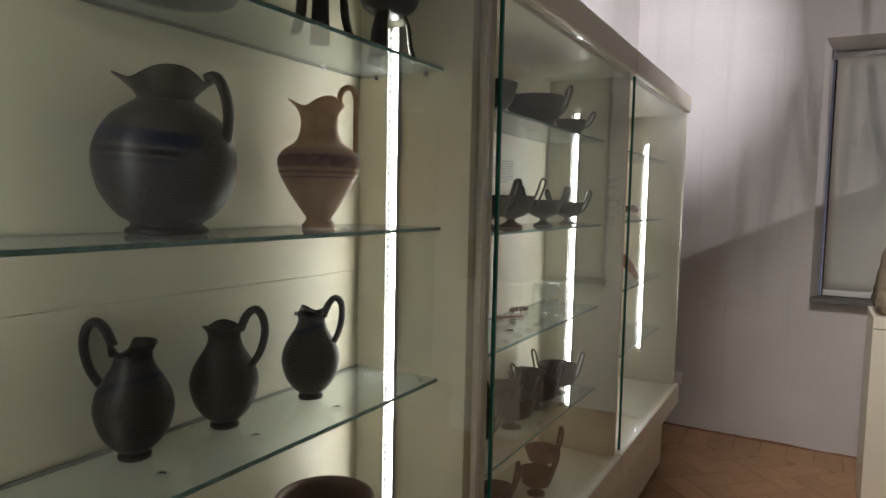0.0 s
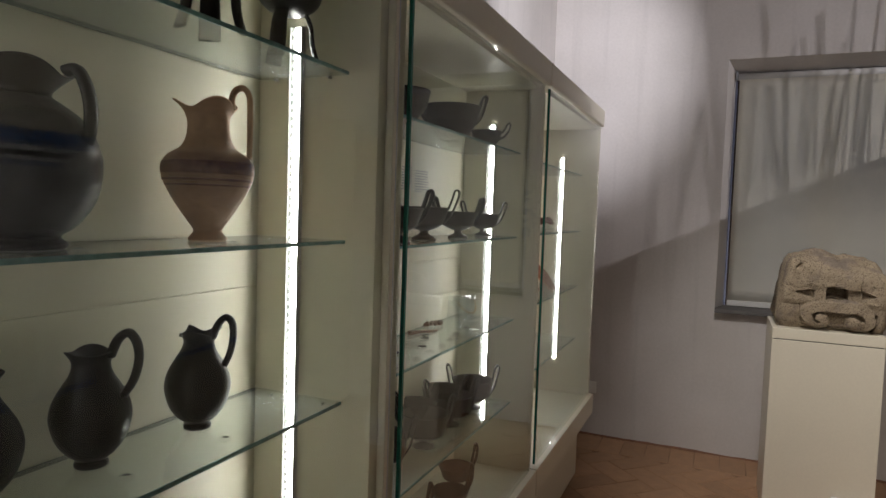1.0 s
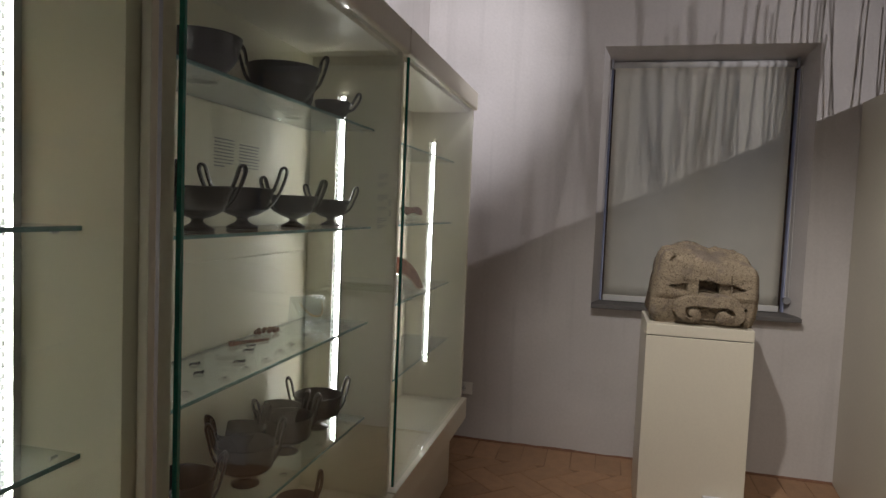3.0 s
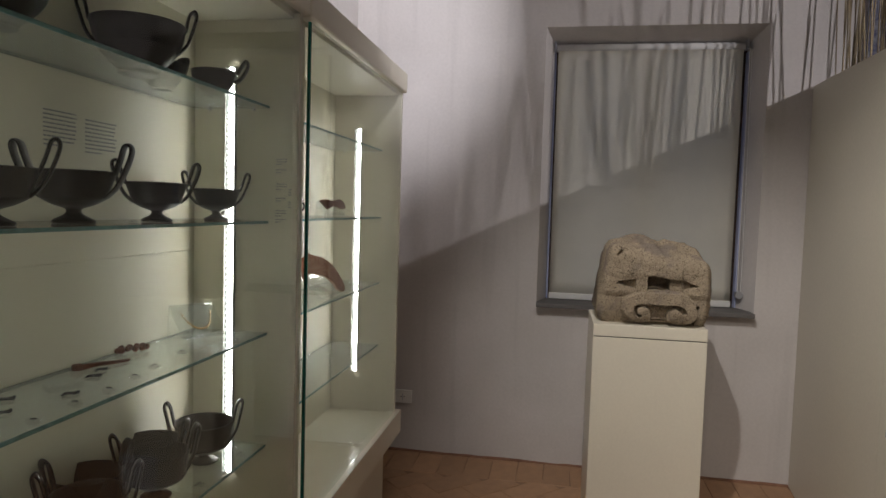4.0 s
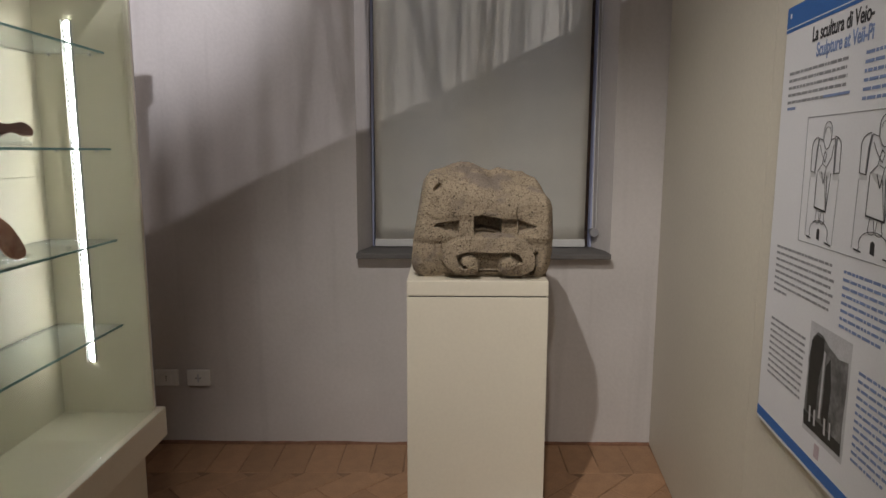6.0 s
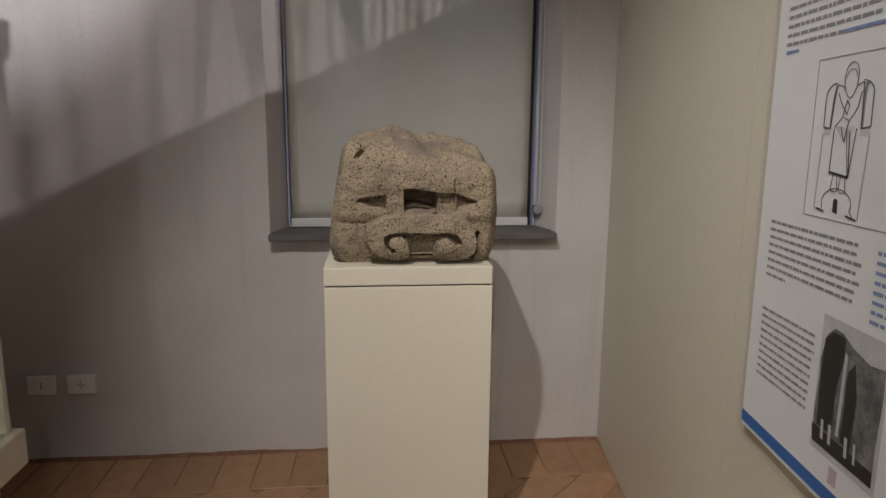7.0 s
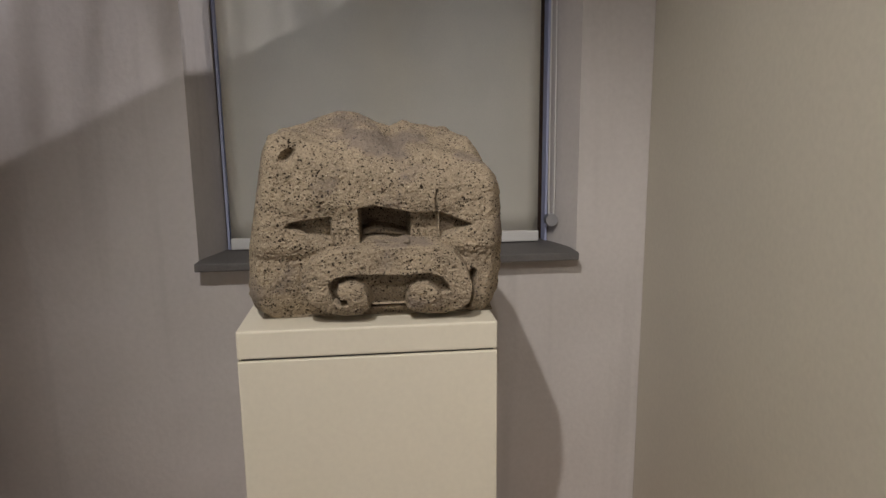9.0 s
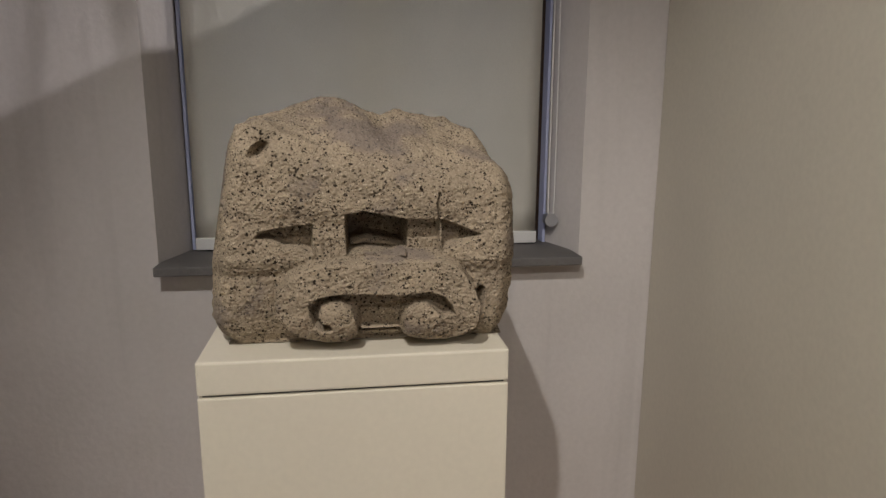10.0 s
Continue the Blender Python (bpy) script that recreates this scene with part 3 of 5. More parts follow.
def jug(name, label, at, turn, profile, handle, mat, rim=None, strap=(0.016, 0.009), group="", chips=0, seed=0, turn_rim=0.0):
    ob = thing(name, label, "jug", at, turn, group)
    bm = lathe(profile, 0.0045, rim=rim, seed=seed)
    if chips:
        top = profile[-1][1]
        rnd = random.Random(seed)
        angles = [(rnd.uniform(0, 6.28), rnd.uniform(0.35, 0.7), rnd.uniform(0.012, 0.024)) for _ in range(chips)]
        for v in bm.verts:
            if v.co.z > top - 0.03:
                a = math.atan2(v.co.y, v.co.x)
                for c, w, d in angles:
                    off = abs((a - c + math.pi) % (2 * math.pi) - math.pi)
                    if off < w:
                        v.co.z = min(v.co.z, top - d * (1 - (off / w) ** 4) + 0.002 * noise.noise((a * 9, 0, seed)))
    part("body", bm, mat, ob, smooth=True)
    part("handle", sweep(handle, *strap, taper=-0.15), mat, ob, smooth=True)
    return ob


JUG = [(0.022, 0), (0.0245, 0.002), (0.0245, 0.007), (0.022, 0.012), (0.036, 0.024), (0.0495, 0.044), (0.0572, 0.070), (0.0575, 0.088), (0.052, 0.108), (0.041, 0.128), (0.032, 0.143), (0.0275, 0.157), (0.0285, 0.168), (0.036, 0.180)]
JUG_HANDLE = [(0.030, 0, 0.174), (0.041, 0, 0.199), (0.057, 0, 0.211), (0.070, 0, 0.199), (0.0745, 0, 0.172), (0.066, 0, 0.138), (0.050, 0, 0.113)]
z3 = S1[1][2]
jug("jug", "dark grey-brown clay jug with a chipped rim and a loop handle", (-0.835, 1.062, z3), 212, JUG, JUG_HANDLE, BUCCHERO, strap=(0.019, 0.014), group="jugs on the glass shelf", chips=3, seed=4)
jug("jug", "dark brown clay jug with flared mouth and high loop handle", (-0.828, 1.232, z3), 22, JUG, JUG_HANDLE, BUCCHERO, rim=trefoil(0.10, 0.003), strap=(0.019, 0.0135), group="jugs on the glass shelf", seed=2)
jug("jug", "dark clay trefoil-mouthed jug with a broken lip and loop handle", (-0.815, 1.442, z3), 24, JUG, [(0.026, 0, 0.168), (0.036, 0, 0.193), (0.050, 0, 0.206), (0.062, 0, 0.195), (0.063, 0, 0.165), (0.057, 0, 0.138), (0.048, 0, 0.118)], BUCCHERO, rim=trefoil(0.16, 0.006, 0.75, 3, 0.5), strap=(0.017, 0.013), group="jugs on the glass shelf", chips=1, seed=9)

z2 = S1[1][1]
BIG = [(0.052, 0), (0.060, 0.002), (0.061, 0.009), (0.053, 0.018), (0.073, 0.033), (0.096, 0.066), (0.1055, 0.108), (0.101, 0.143), (0.082, 0.176), (0.056, 0.196), (0.044, 0.204), (0.043, 0.211), (0.053, 0.222), (0.072, 0.238)]
jug("large_jug", "large round black clay jug with wavy mouth and strap handle", (-0.80, 1.098, z2), 24, [(r * 0.975, z * 0.985) for r, z in BIG], [(0.066, 0, 0.234), (0.080, 0, 0.236), (0.092, 0, 0.215), (0.098, 0, 0.185), (0.096, 0, 0.155), (0.091, 0, 0.138)], BUCCHERO, rim=trefoil(0.13, 0.007, 0.87, 3, 1.15), strap=(0.028, 0.015), seed=5)
SLIM = [(0.030, 0), (0.033, 0.002), (0.033, 0.006), (0.025, 0.017), (0.0265, 0.024), (0.041, 0.045), (0.060, 0.075), (0.074, 0.103), (0.079, 0.122), (0.0765, 0.142), (0.066, 0.155), (0.050, 0.165), (0.042, 0.176), (0.037, 0.192), (0.036, 0.213), (0.041, 0.230), (0.053, 0.243)]
slim = jug("slender_jug", "buff clay slender jug with a faded brown shoulder band", (-0.80, 1.446, z2), 30, SLIM, [(0.040, 0, 0.238), (0.040, 0, 0.258), (0.048, 0, 0.273), (0.062, 0, 0.275), (0.071, 0, 0.258), (0.072, 0, 0.225), (0.072, 0, 0.185), (0.0715, 0, 0.150)], BUFF, rim=trefoil(0.16, 0.008, 0.86, 3, 1.05), strap=(0.013, 0.011), seed=7)
band = lathe([(0.0796, 0.119), (0.0801, 0.125), (0.0796, 0.133), (0.0778, 0.141)], 0.0012, seed=7)
bmesh.ops.delete(band, geom=[v for v in band.verts if v.co.z < 0.11 or v.co.xy.length < 0.05], context="VERTS")
part("shoulder_band", band, PAINT_BAND, slim, "faded brown painted band", smooth=True)
for za, zb, ra, rb in ((0.107, 0.111, 0.0768, 0.0782), (0.098, 0.101, 0.0727, 0.0742)):
    line = lathe([(ra, za), ((ra + rb) / 2, (za + zb) / 2), (rb, zb)], 0.0012, seed=7)
    bmesh.ops.delete(line, geom=[v for v in line.verts if v.co.z < za - 0.001 or v.co.xy.length < 0.05], context="VERTS")
    part("painted_line", line, PAINT_BAND, slim, "thin faded brown painted line", smooth=True)

# pieces on the top shelf: a big ring-footed jar and two vessels on tall arched feet
z1s = S1[1][0]
jar = thing("ring_footed_jar", "black clay jar on a broad ring foot", "jar", (-0.775, 1.105, z1s))
part("body", lathe([(0.060, 0), (0.078, 0.001), (0.080, 0.008), (0.070, 0.018), (0.098, 0.05), (0.115, 0.095), (0.110, 0.14), (0.075, 0.17), (0.070, 0.18)], 0.005, seed=3), BUCCHERO, jar, smooth=True)


def arched_vessel(at, turn, label):
    """A bowl carried by flaring straps that meet in arches."""
    ob = thing("footed_vessel", label, "vessel", at, turn, "footed vessels on the top shelf")
    part("bowl", lathe([(0.012, 0.095), (0.035, 0.099), (0.058, 0.118), (0.066, 0.145), (0.068, 0.165)], 0.004, seed=6), BUCCHERO, ob, smooth=True)
    for n in range(3):
        a = n * 2 * math.pi / 3
        c, s = math.cos(a), math.sin(a)
        part("leg", sweep([(0.030 * c, 0.030 * s, 0.104), (0.042 * c, 0.042 * s, 0.075), (0.046 * c, 0.046 * s, 0.040), (0.056 * c, 0.056 * s, 0.004)], 0.034, 0.009, taper=0.25), BUCCHERO, ob, smooth=True)
    return ob


arched_vessel((-0.755, 1.40, z1s), 15, "black clay vessel on three flat flaring legs")
arched_vessel((-0.755, 1.615, z1s), 40, "black clay vessel on three flat flaring legs")

# bottom shelf: a wide reddish bowl, and a jar at the near end
bowl = thing("bowl", "wide reddish-brown clay bowl", "bowl", (-0.79, 1.46, S1[1][3]))
part("body", lathe([(0.035, 0), (0.045, 0.002), (0.043, 0.014), (0.070, 0.040), (0.090, 0.075), (0.096, 0.108), (0.101, 0.118)], 0.006, seed=8), BROWN_CLAY, bowl, smooth=True)
jar2 = thing("jar", "reddish clay jar standing on the glass shelf", "jar", (-0.80, 0.768, z3))
part("body", lathe([(0.030, 0), (0.036, 0.002), (0.034, 0.010), (0.060, 0.045), (0.070, 0.085), (0.060, 0.125), (0.042, 0.14), (0.048, 0.15)], 0.005, seed=12), TERRACOTTA, jar2, smooth=True)

# ---- cups of the second case ----
CUP = [(0.025, 0), (0.031, 0.001), (0.030, 0.006), (0.014, 0.015), (0.012, 0.023), (0.030, 0.030), (0.046, 0.039), (0.0495, 0.045), (0.053, 0.056), (0.058, 0.070), (0.063, 0.083)]
CUP_HANDLE = [(0.047, 0, 0.042), (0.064, 0, 0.060), (0.078, 0, 0.090), (0.086, 0, 0.116), (0.083, 0, 0.127), (0.075, 0, 0.124), (0.069, 0, 0.104), (0.060, 0, 0.079)]
DEEP_CUP = [(0.024, 0), (0.031, 0.001), (0.030, 0.005), (0.013, 0.012), (0.013, 0.019), (0.036, 0.028), (0.056, 0.039), (0.062, 0.047), (0.062, 0.054), (0.0635, 0.075), (0.068, 0.098)]
DEEP_HANDLE = [(0.060, 0, 0.050), (0.074, 0, 0.075), (0.083, 0, 0.112), (0.088, 0, 0.138), (0.083, 0, 0.146), (0.075, 0, 0.136), (0.070, 0, 0.115), (0.066, 0, 0.094)]


def cup(at, turn, handles, label, mat, scale=1.0, profile=CUP, handle=CUP_HANDLE, group="", seed=0, strap=(0.036, 0.0075)):
    ob = thing("cup", label, "cup", at, turn, group)
    part("bowl", lathe([(r * scale, z * scale) for r, z in profile], 0.0035, seed=seed), mat, ob, smooth=True)
    for n in range(handles):
        pts = [Matrix.Rotation(n * math.pi, 3, "Z") @ Vector(p) * scale for p in handle]
        part("handle", sweep(pts, *strap), mat, ob, smooth=True)
    return ob


row2 = "two-handled cups on the middle shelf"
za = S1[2][1]
for n, (y, turn) in enumerate(((1.925, 60), (2.125, 42), (2.325, 22), (2.57, 42), (2.855, 26))):
    cup((-0.775 + 0.012 * (n % 2), y, za), turn, 2, "black clay two-handled stemmed cup", BUCCHERO, (1.1, 1.14, 1.2, 1.06, 1.0)[n], group=row2, seed=20 + n)
BOWL2 = [(0.026, 0), (0.034, 0.001), (0.033, 0.007), (0.040, 0.014), (0.056, 0.030), (0.066, 0.044), (0.069, 0.050), (0.073, 0.066), (0.078, 0.088)]
BOWL_HANDLE = [(0.066, 0, 0.046), (0.080, 0, 0.064), (0.090, 0, 0.094), (0.095, 0, 0.114), (0.090, 0, 0.122), (0.082, 0, 0.112), (0.077, 0, 0.086)]
za = S1[2][0]
row1 = "dark bowls on the top shelf"
cup((-0.785, 2.16, za), 200, 1, "dark grey clay bowl with a tall upright handle", BUCCHERO, 1.1, BOWL2, [(0.066, 0, 0.05), (0.082, 0, 0.075), (0.088, 0, 0.115), (0.090, 0, 0.165), (0.082, 0, 0.168), (0.078, 0, 0.12), (0.076, 0, 0.085)], row1, 31, (0.05, 0.009))
cup((-0.785, 2.535, za), 38, 2, "large black clay two-handled bowl with an uneven rim", BUCCHERO, 1.26, BOWL2, BOWL_HANDLE, row1, 32)
cup((-0.845, 2.715, za), 75, 1, "small black clay bowl with a chipped rim", BUCCHERO, 0.75, BOWL2, BOWL_HANDLE, row1, 33)
cup((-0.755, 2.80, za), 20, 1, "small black clay cup with one upright loop handle", BUCCHERO, 0.72, BOWL2, [(0.066, 0, 0.052), (0.09, 0, 0.062), (0.115, 0, 0.10), (0.118, 0, 0.125), (0.106, 0, 0.125), (0.080, 0, 0.080)], row1, 34)
za = S1[2][3]
row4 = "black cups on the low shelf"
for n, (x, y, turn) in enumerate(((-0.775, 2.80, 25), (-0.77, 2.58, 40), (-0.765, 2.35, 35), (-0.84, 2.66, 15), (-0.845, 2.45, 60), (-0.79, 2.12, 20))):
    cup((x, y, za), turn, 2, "black clay two-handled deep stemmed cup", BUCCHERO, (1.12, 1.1, 1.1, 1.05, 1.05, 1.1)[n], DEEP_CUP, DEEP_HANDLE, row4, 40 + n, (0.030, 0.0075))
za = 0.480
DIPPER = [(0.060, 0, 0.085), (0.073, 0, 0.12), (0.074, 0, 0.16), (0.067, 0, 0.165), (0.062, 0, 0.13), (0.052, 0, 0.07)]
rowf = "dippers on the case floor"
for n, (x, y, turn, mat) in enumerate(((-0.79, 2.70, 20, BROWN_CLAY), (-0.73, 2.50, 35, BROWN_CLAY), (-0.79, 2.30, 30, BROWN_CLAY), (-0.74, 2.08, 10, BUCCHERO))):
    cup((x, y, za), turn, 1, "dark brown clay dipper cup with a tall strap handle", mat, 1.0, CUP, DIPPER, rowf, 50 + n, (0.022, 0.011))

# small finds on the third shelf of the second case
zs = S1[2][2]


def acrylic_stand(at, turn, wide, deep, high, label):
    """A bent sheet of clear plastic: a sloping plate with a lip and a rear leg."""
    ob = thing("acrylic_stand", label, "stand", at, turn)
    for nm, p, q in (("plate", (-deep / 2, 0, 0.006), (deep / 2 - 0.01, 0, high)), ("leg", (deep / 2 - 0.01, 0, high), (deep / 2, 0, 0.0)), ("lip", (-deep / 2, 0, 0.006), (-deep / 2 - 0.006, 0, 0.016))):
        p, q = Vector(p), Vector(q)
        n = (q - p).cross(Vector((0, 1, 0))).normalized() * 0.0015
        bm = bmesh.new()
        vs = [bm.verts.new(c + Vector((0, s * wide / 2, 0))) for s in (-1, 1) for c in (p - n, q - n, q + n, p + n)]
        for f in ((0, 1, 2, 3), (7, 6, 5, 4), (0, 4, 5, 1), (1, 5, 6, 2), (2, 6, 7, 3), (3, 7, 4, 0)):
            bm.faces.new([vs[k] for k in f])
        bmesh.ops.recalc_face_normals(bm, faces=bm.faces)
        pl = part(nm, bm, ACRYLIC, ob)
        pl.visible_shadow = False
    return ob


acrylic_stand((-0.8245, 2.847, zs), 147.7, 0.125, 0.09, 0.085, "clear acrylic stand holding a bead necklace")
neck = thing("necklace", "short string of golden beads hung on an acrylic stand", "necklace", (-0.8245, 2.847, zs), 147.7)
for n in range(27):
    t = n / 26 * 2 - 1
    lz = 0.027 + 0.040 * abs(t) ** 2.2
    bm = bmesh.new()
    bmesh.ops.create_icosphere(bm, subdivisions=2, radius=0.0026 + 0.0006 * math.sin(n * 2.1), matrix=Matrix.Translation((-0.051 + 1.013 * (lz - 0.006), 0.041 * t * (1.25 - 0.25 * t * t), lz)))
    part("bead", bm, GOLD, neck, smooth=True)
beads = thing("bead_row", "cluster of dark reddish beads lying on the glass shelf", "beads", (-0.868, 2.632, zs), 60)
for n, (u, v, w, r) in enumerate(((-0.036, 0.002, 0, 0.0075), (-0.029, -0.006, 0, 0.008), (-0.024, 0.006, 0.004, 0.008), (-0.013, -0.002, 0.002, 0.0085), (-0.004, 0.006, 0.004, 0.008), (0.004, -0.006, 0, 0.0085), (0.012, 0.004, 0.003, 0.009), (0.022, -0.005, 0, 0.0085), (0.027, 0.005, 0.003, 0.0085), (0.036, 0.0, 0.001, 0.008))):
    bm = bmesh.new()
    bmesh.ops.create_icosphere(bm, subdivisions=2, radius=r, matrix=Matrix.Translation((u, v, r * 0.95 + w)) @ Matrix.Rotation(n, 4, "Z") @ Matrix.Diagonal((0.8, 1.05, 0.95, 1)))
    part("bead", bm, AMBER, beads, smooth=True)
pin = thing("pin_fragment", "corroded reddish metal pin fragment on the glass shelf", "fragment", (-0.838, 2.495, zs), 62)
part("shaft", sweep([(-0.055, 0, 0.005), (-0.02, 0.002, 0.006), (0.02, -0.001, 0.005), (0.055, 0.003, 0.004)], 0.010, 0.009, taper=-0.6), AMBER, pin, smooth=True)
part("head", box(-0.068, -0.050, -0.009, 0.009, 0.0, 0.014, 0.004), AMBER, pin)
finds = "small metal finds on the glass shelf"
for n, (x, y, turn) in enumerate(((-0.750, 2.285, 60), (-0.83, 2.225, 75), (-0.775, 2.16, 80), (-0.815, 2.455, 80), (-0.795, 2.405, 60))):
    f = thing("small_find", "tiny dark corroded bronze fragment on the glass shelf", "fragment", (x, y, zs), turn, finds)
    part("body", sweep([(-0.016, 0, 0.003), (-0.006, 0.006, 0.004), (0.004, -0.004, 0.004), (0.014, 0.003, 0.003)], 0.006, 0.005, taper=0.5), BLACK, f, smooth=True)
cube = thing("acrylic_block", "small clear acrylic block under a tiny find", "stand", (-0.795, 2.318, zs), 62)
part("block", box(-0.03, 0.03, -0.018, 0.018, 0, 0.012, 0.001), ACRYLIC, cube).visible_shadow = False


def tag_disc(x, y, z, turn=0):
    ob = thing("number_tag", "small clear round tag with a dark mark beside an exhibit", "tag", (x, y, z), turn, "number tags on the shelves")
    bm = bmesh.new()
    bmesh.ops.create_cone(bm, cap_ends=True, segments=24, radius1=0.0125, radius2=0.0105, depth=0.005, matrix=Matrix.Translation((0, 0, 0.0025)))
    d = part("disc", bm, ACRYLIC, ob, smooth=False)
    d.visible_shadow = False
    part("mark", box(-0.005, 0.005, -0.0022, 0.0022, 0.0051, 0.0056), INK, ob, "illegible dark number")
    part("mark", box(-0.0012, 0.0012, 0.0026, 0.0046, 0.0051, 0.0056), INK, ob, "illegible dark number")


for x, y in ((-0.74, 1.04), (-0.742, 1.222), (-0.725, 1.415)):
    tag_disc(x, y, S1[1][2], 35)
for x, y in ((-0.712, 1.12), (-0.70, 1.40)):
    tag_disc(x, y, S1[1][1], 35)
for x, y in ((-0.715, 2.42), (-0.71, 2.62), (-0.71, 2.85)):
    tag_disc(x, y, S1[2][1], 20)
for x, y in ((-0.70, 2.14), (-0.705, 2.24), (-0.705, 2.33), (-0.72, 2.43), (-0.735, 2.52), (-0.755, 2.66), (-0.70, 2.83), (-0.71, 2.02)):
    tag_disc(x, y, S1[2][2], 20)
for x, y in ((-0.70, 2.43), (-0.705, 2.66), (-0.705, 2.87)):
    tag_disc(x, y, S1[2][3], 20)
tag_disc(-0.715, 3.62, S1[3][2], 20)
tag_disc(-0.71, 3.95, S1[3][2], 20)
tag_disc(-0.71, 3.60, S1[3][1], 20)

# ---- pieces of the third case ----
zb = S1[3][1]
jar3 = thing("jar", "small buff clay jar with a dark rim", "jar", (-0.80, 3.325, zb))
part("body", lathe([(0.026, 0), (0.032, 0.002), (0.042, 0.025), (0.048, 0.05), (0.040, 0.075), (0.030, 0.088), (0.034, 0.098)], 0.004, seed=61), BUFF, jar3, smooth=True)
cup((-0.825, 3.445, zb), 25, 1, "small dark brown clay cup with a side handle", BROWN_CLAY, 0.9, [(0.026, 0), (0.034, 0.001), (0.046, 0.016), (0.050, 0.036), (0.046, 0.054), (0.047, 0.062)], [(0.045, 0, 0.020), (0.060, 0, 0.028), (0.066, 0, 0.046), (0.058, 0, 0.060), (0.046, 0, 0.056)], "", 62, (0.014, 0.006))


def shard(name, label, m, outline, mat, thick=0.009, bulge=0.02):
    """A curved fragment of a vessel wall, from a closed outline of few corners."""
    bm = bmesh.new()
    n = len(outline)
    pts = []
    for k in range(n):
        p0, p1, p2, p3 = (Vector(outline[(k + d) % n]) for d in (-1, 0, 1, 2))
        for s in range(4):
            t = s / 4
            pts.append(0.5 * ((2 * p1) + (p2 - p0) * t + (2 * p0 - 5 * p1 + 4 * p2 - p3) * t * t + (3 * p1 - p0 - 3 * p2 + p3) * t ** 3))
    wide = max(abs(p.x) for p in pts)
    face = bm.faces.new([bm.verts.new((p.x, p.y, bulge * (1 - (p.x / wide) ** 2) + 0.002 * noise.noise((p.x * 60, p.y * 60, 3)))) for p in pts])
    got = bmesh.ops.extrude_face_region(bm, geom=[face])
    for v in got["geom"]:
        if isinstance(v, bmesh.types.BMVert):
            v.co.z += thick
    bmesh.ops.recalc_face_normals(bm, faces=bm.faces)
    bmesh.ops.triangulate(bm, faces=[f for f in bm.faces if len(f.verts) > 4])
    ob = part(name, bm, mat)
    ob.matrix_world = m
    return tagged(ob, label, "fragment")


acrylic_stand((-0.7825, 3.625, S1[3][2]), 180, 0.25, 0.155, 0.120, "clear acrylic wedge stand under a curved fragment")
tilt = Matrix.Translation((-0.782, 3.650, S1[3][2] + 0.072)) @ Matrix.Rotation(radians(60), 4, "Z") @ Matrix.Rotation(radians(52), 4, "X") @ Matrix.Rotation(radians(-16), 4, "Z") @ Matrix.Diagonal((0.92, 1.0, 1, 1))
shard("clay_fragment", "curved reddish terracotta fragment resting on an acrylic stand", tilt, [(-0.125, -0.012), (-0.118, 0.022), (-0.07, 0.066), (-0.055, 0.086), (-0.03, 0.078), (0.03, 0.072), (0.085, 0.040), (0.118, -0.012), (0.122, -0.045), (0.10, -0.062), (0.070, -0.058), (0.052, -0.036), (0.02, -0.016), (-0.04, -0.012), (-0.07, -0.022), (-0.090, -0.044)], TERRACOTTA)
acrylic_stand((-0.815, 3.865, zb), 142, 0.10, 0.075, 0.06, "small clear acrylic stand under a fish-shaped fragment")
tilt = Matrix.Translation((-0.797, 3.852, zb + 0.046)) @ Matrix.Rotation(radians(52), 4, "Z") @ Matrix.Rotation(radians(58), 4, "X") @ Matrix.Diagonal((1.15, 1.2, 1, 1))
shard("small_fragment", "small dark reddish fragment on a clear acrylic stand", tilt, [(-0.052, 0.016), (-0.03, 0.018), (0.0, 0.012), (0.03, 0.020), (0.05, 0.006), (0.046, -0.014), (0.02, -0.016), (0.0, -0.008), (-0.03, -0.020), (-0.042, -0.002)], RED_BROWN, 0.007, 0.008)

# ---- text on the case lining ----


def text_block(parent, place, rows, wide, pitch, mat, seed, gap=0.0018, last=0.5, thick=0.0004):
    """Lines of writing too small to read, as plain bars. place(u, v) gives the pose of a bar's middle."""
    rnd = random.Random(seed)
    for r in range(rows):
        length = wide * (rnd.uniform(0.93, 1.0) if r < rows - 1 else last)
        bm = bmesh.new()
        u = 0.0
        while u < length - 0.002:
            w = min(rnd.uniform(0.3, 1.25) * pitch * 1.5, length - u)
            box(u, u + w, -pitch * 0.19, pitch * 0.19, 0, thick, bm=bm)
            u += w + pitch * 0.24
        bm.transform(place(0, -r * pitch))
        part("text_line", bm, mat, parent)


def on_wall(x, y, z, facing):
    """Local frame on an upright face: u to the reader's right, v up, normal out. facing: degrees of the normal from +x."""
    return lambda u, v: Matrix.Translation((x, y, z)) @ Matrix.Rotation(radians(facing + 90), 4, "Z") @ Matrix.Rotation(radians(90), 4, "X") @ Matrix.Translation((u, v, 0))


lab = thing("wall_text", "small black printed text on the case back", "label", (0, 0, 0))
text_block(lab, on_wall(BACK_X + 0.0006, 2.395, 1.628, 0), 9, 0.095, 0.0088, INK_GREY, 5)
text_block(lab, on_wall(BACK_X + 0.0006, 2.515, 1.622, 0), 9, 0.105, 0.0088, INK_GREY, 6)
lab = thing("wall_text", "small black printed captions on the case side", "label", (0, 0, 0))
ys = 2.99 - 0.0306
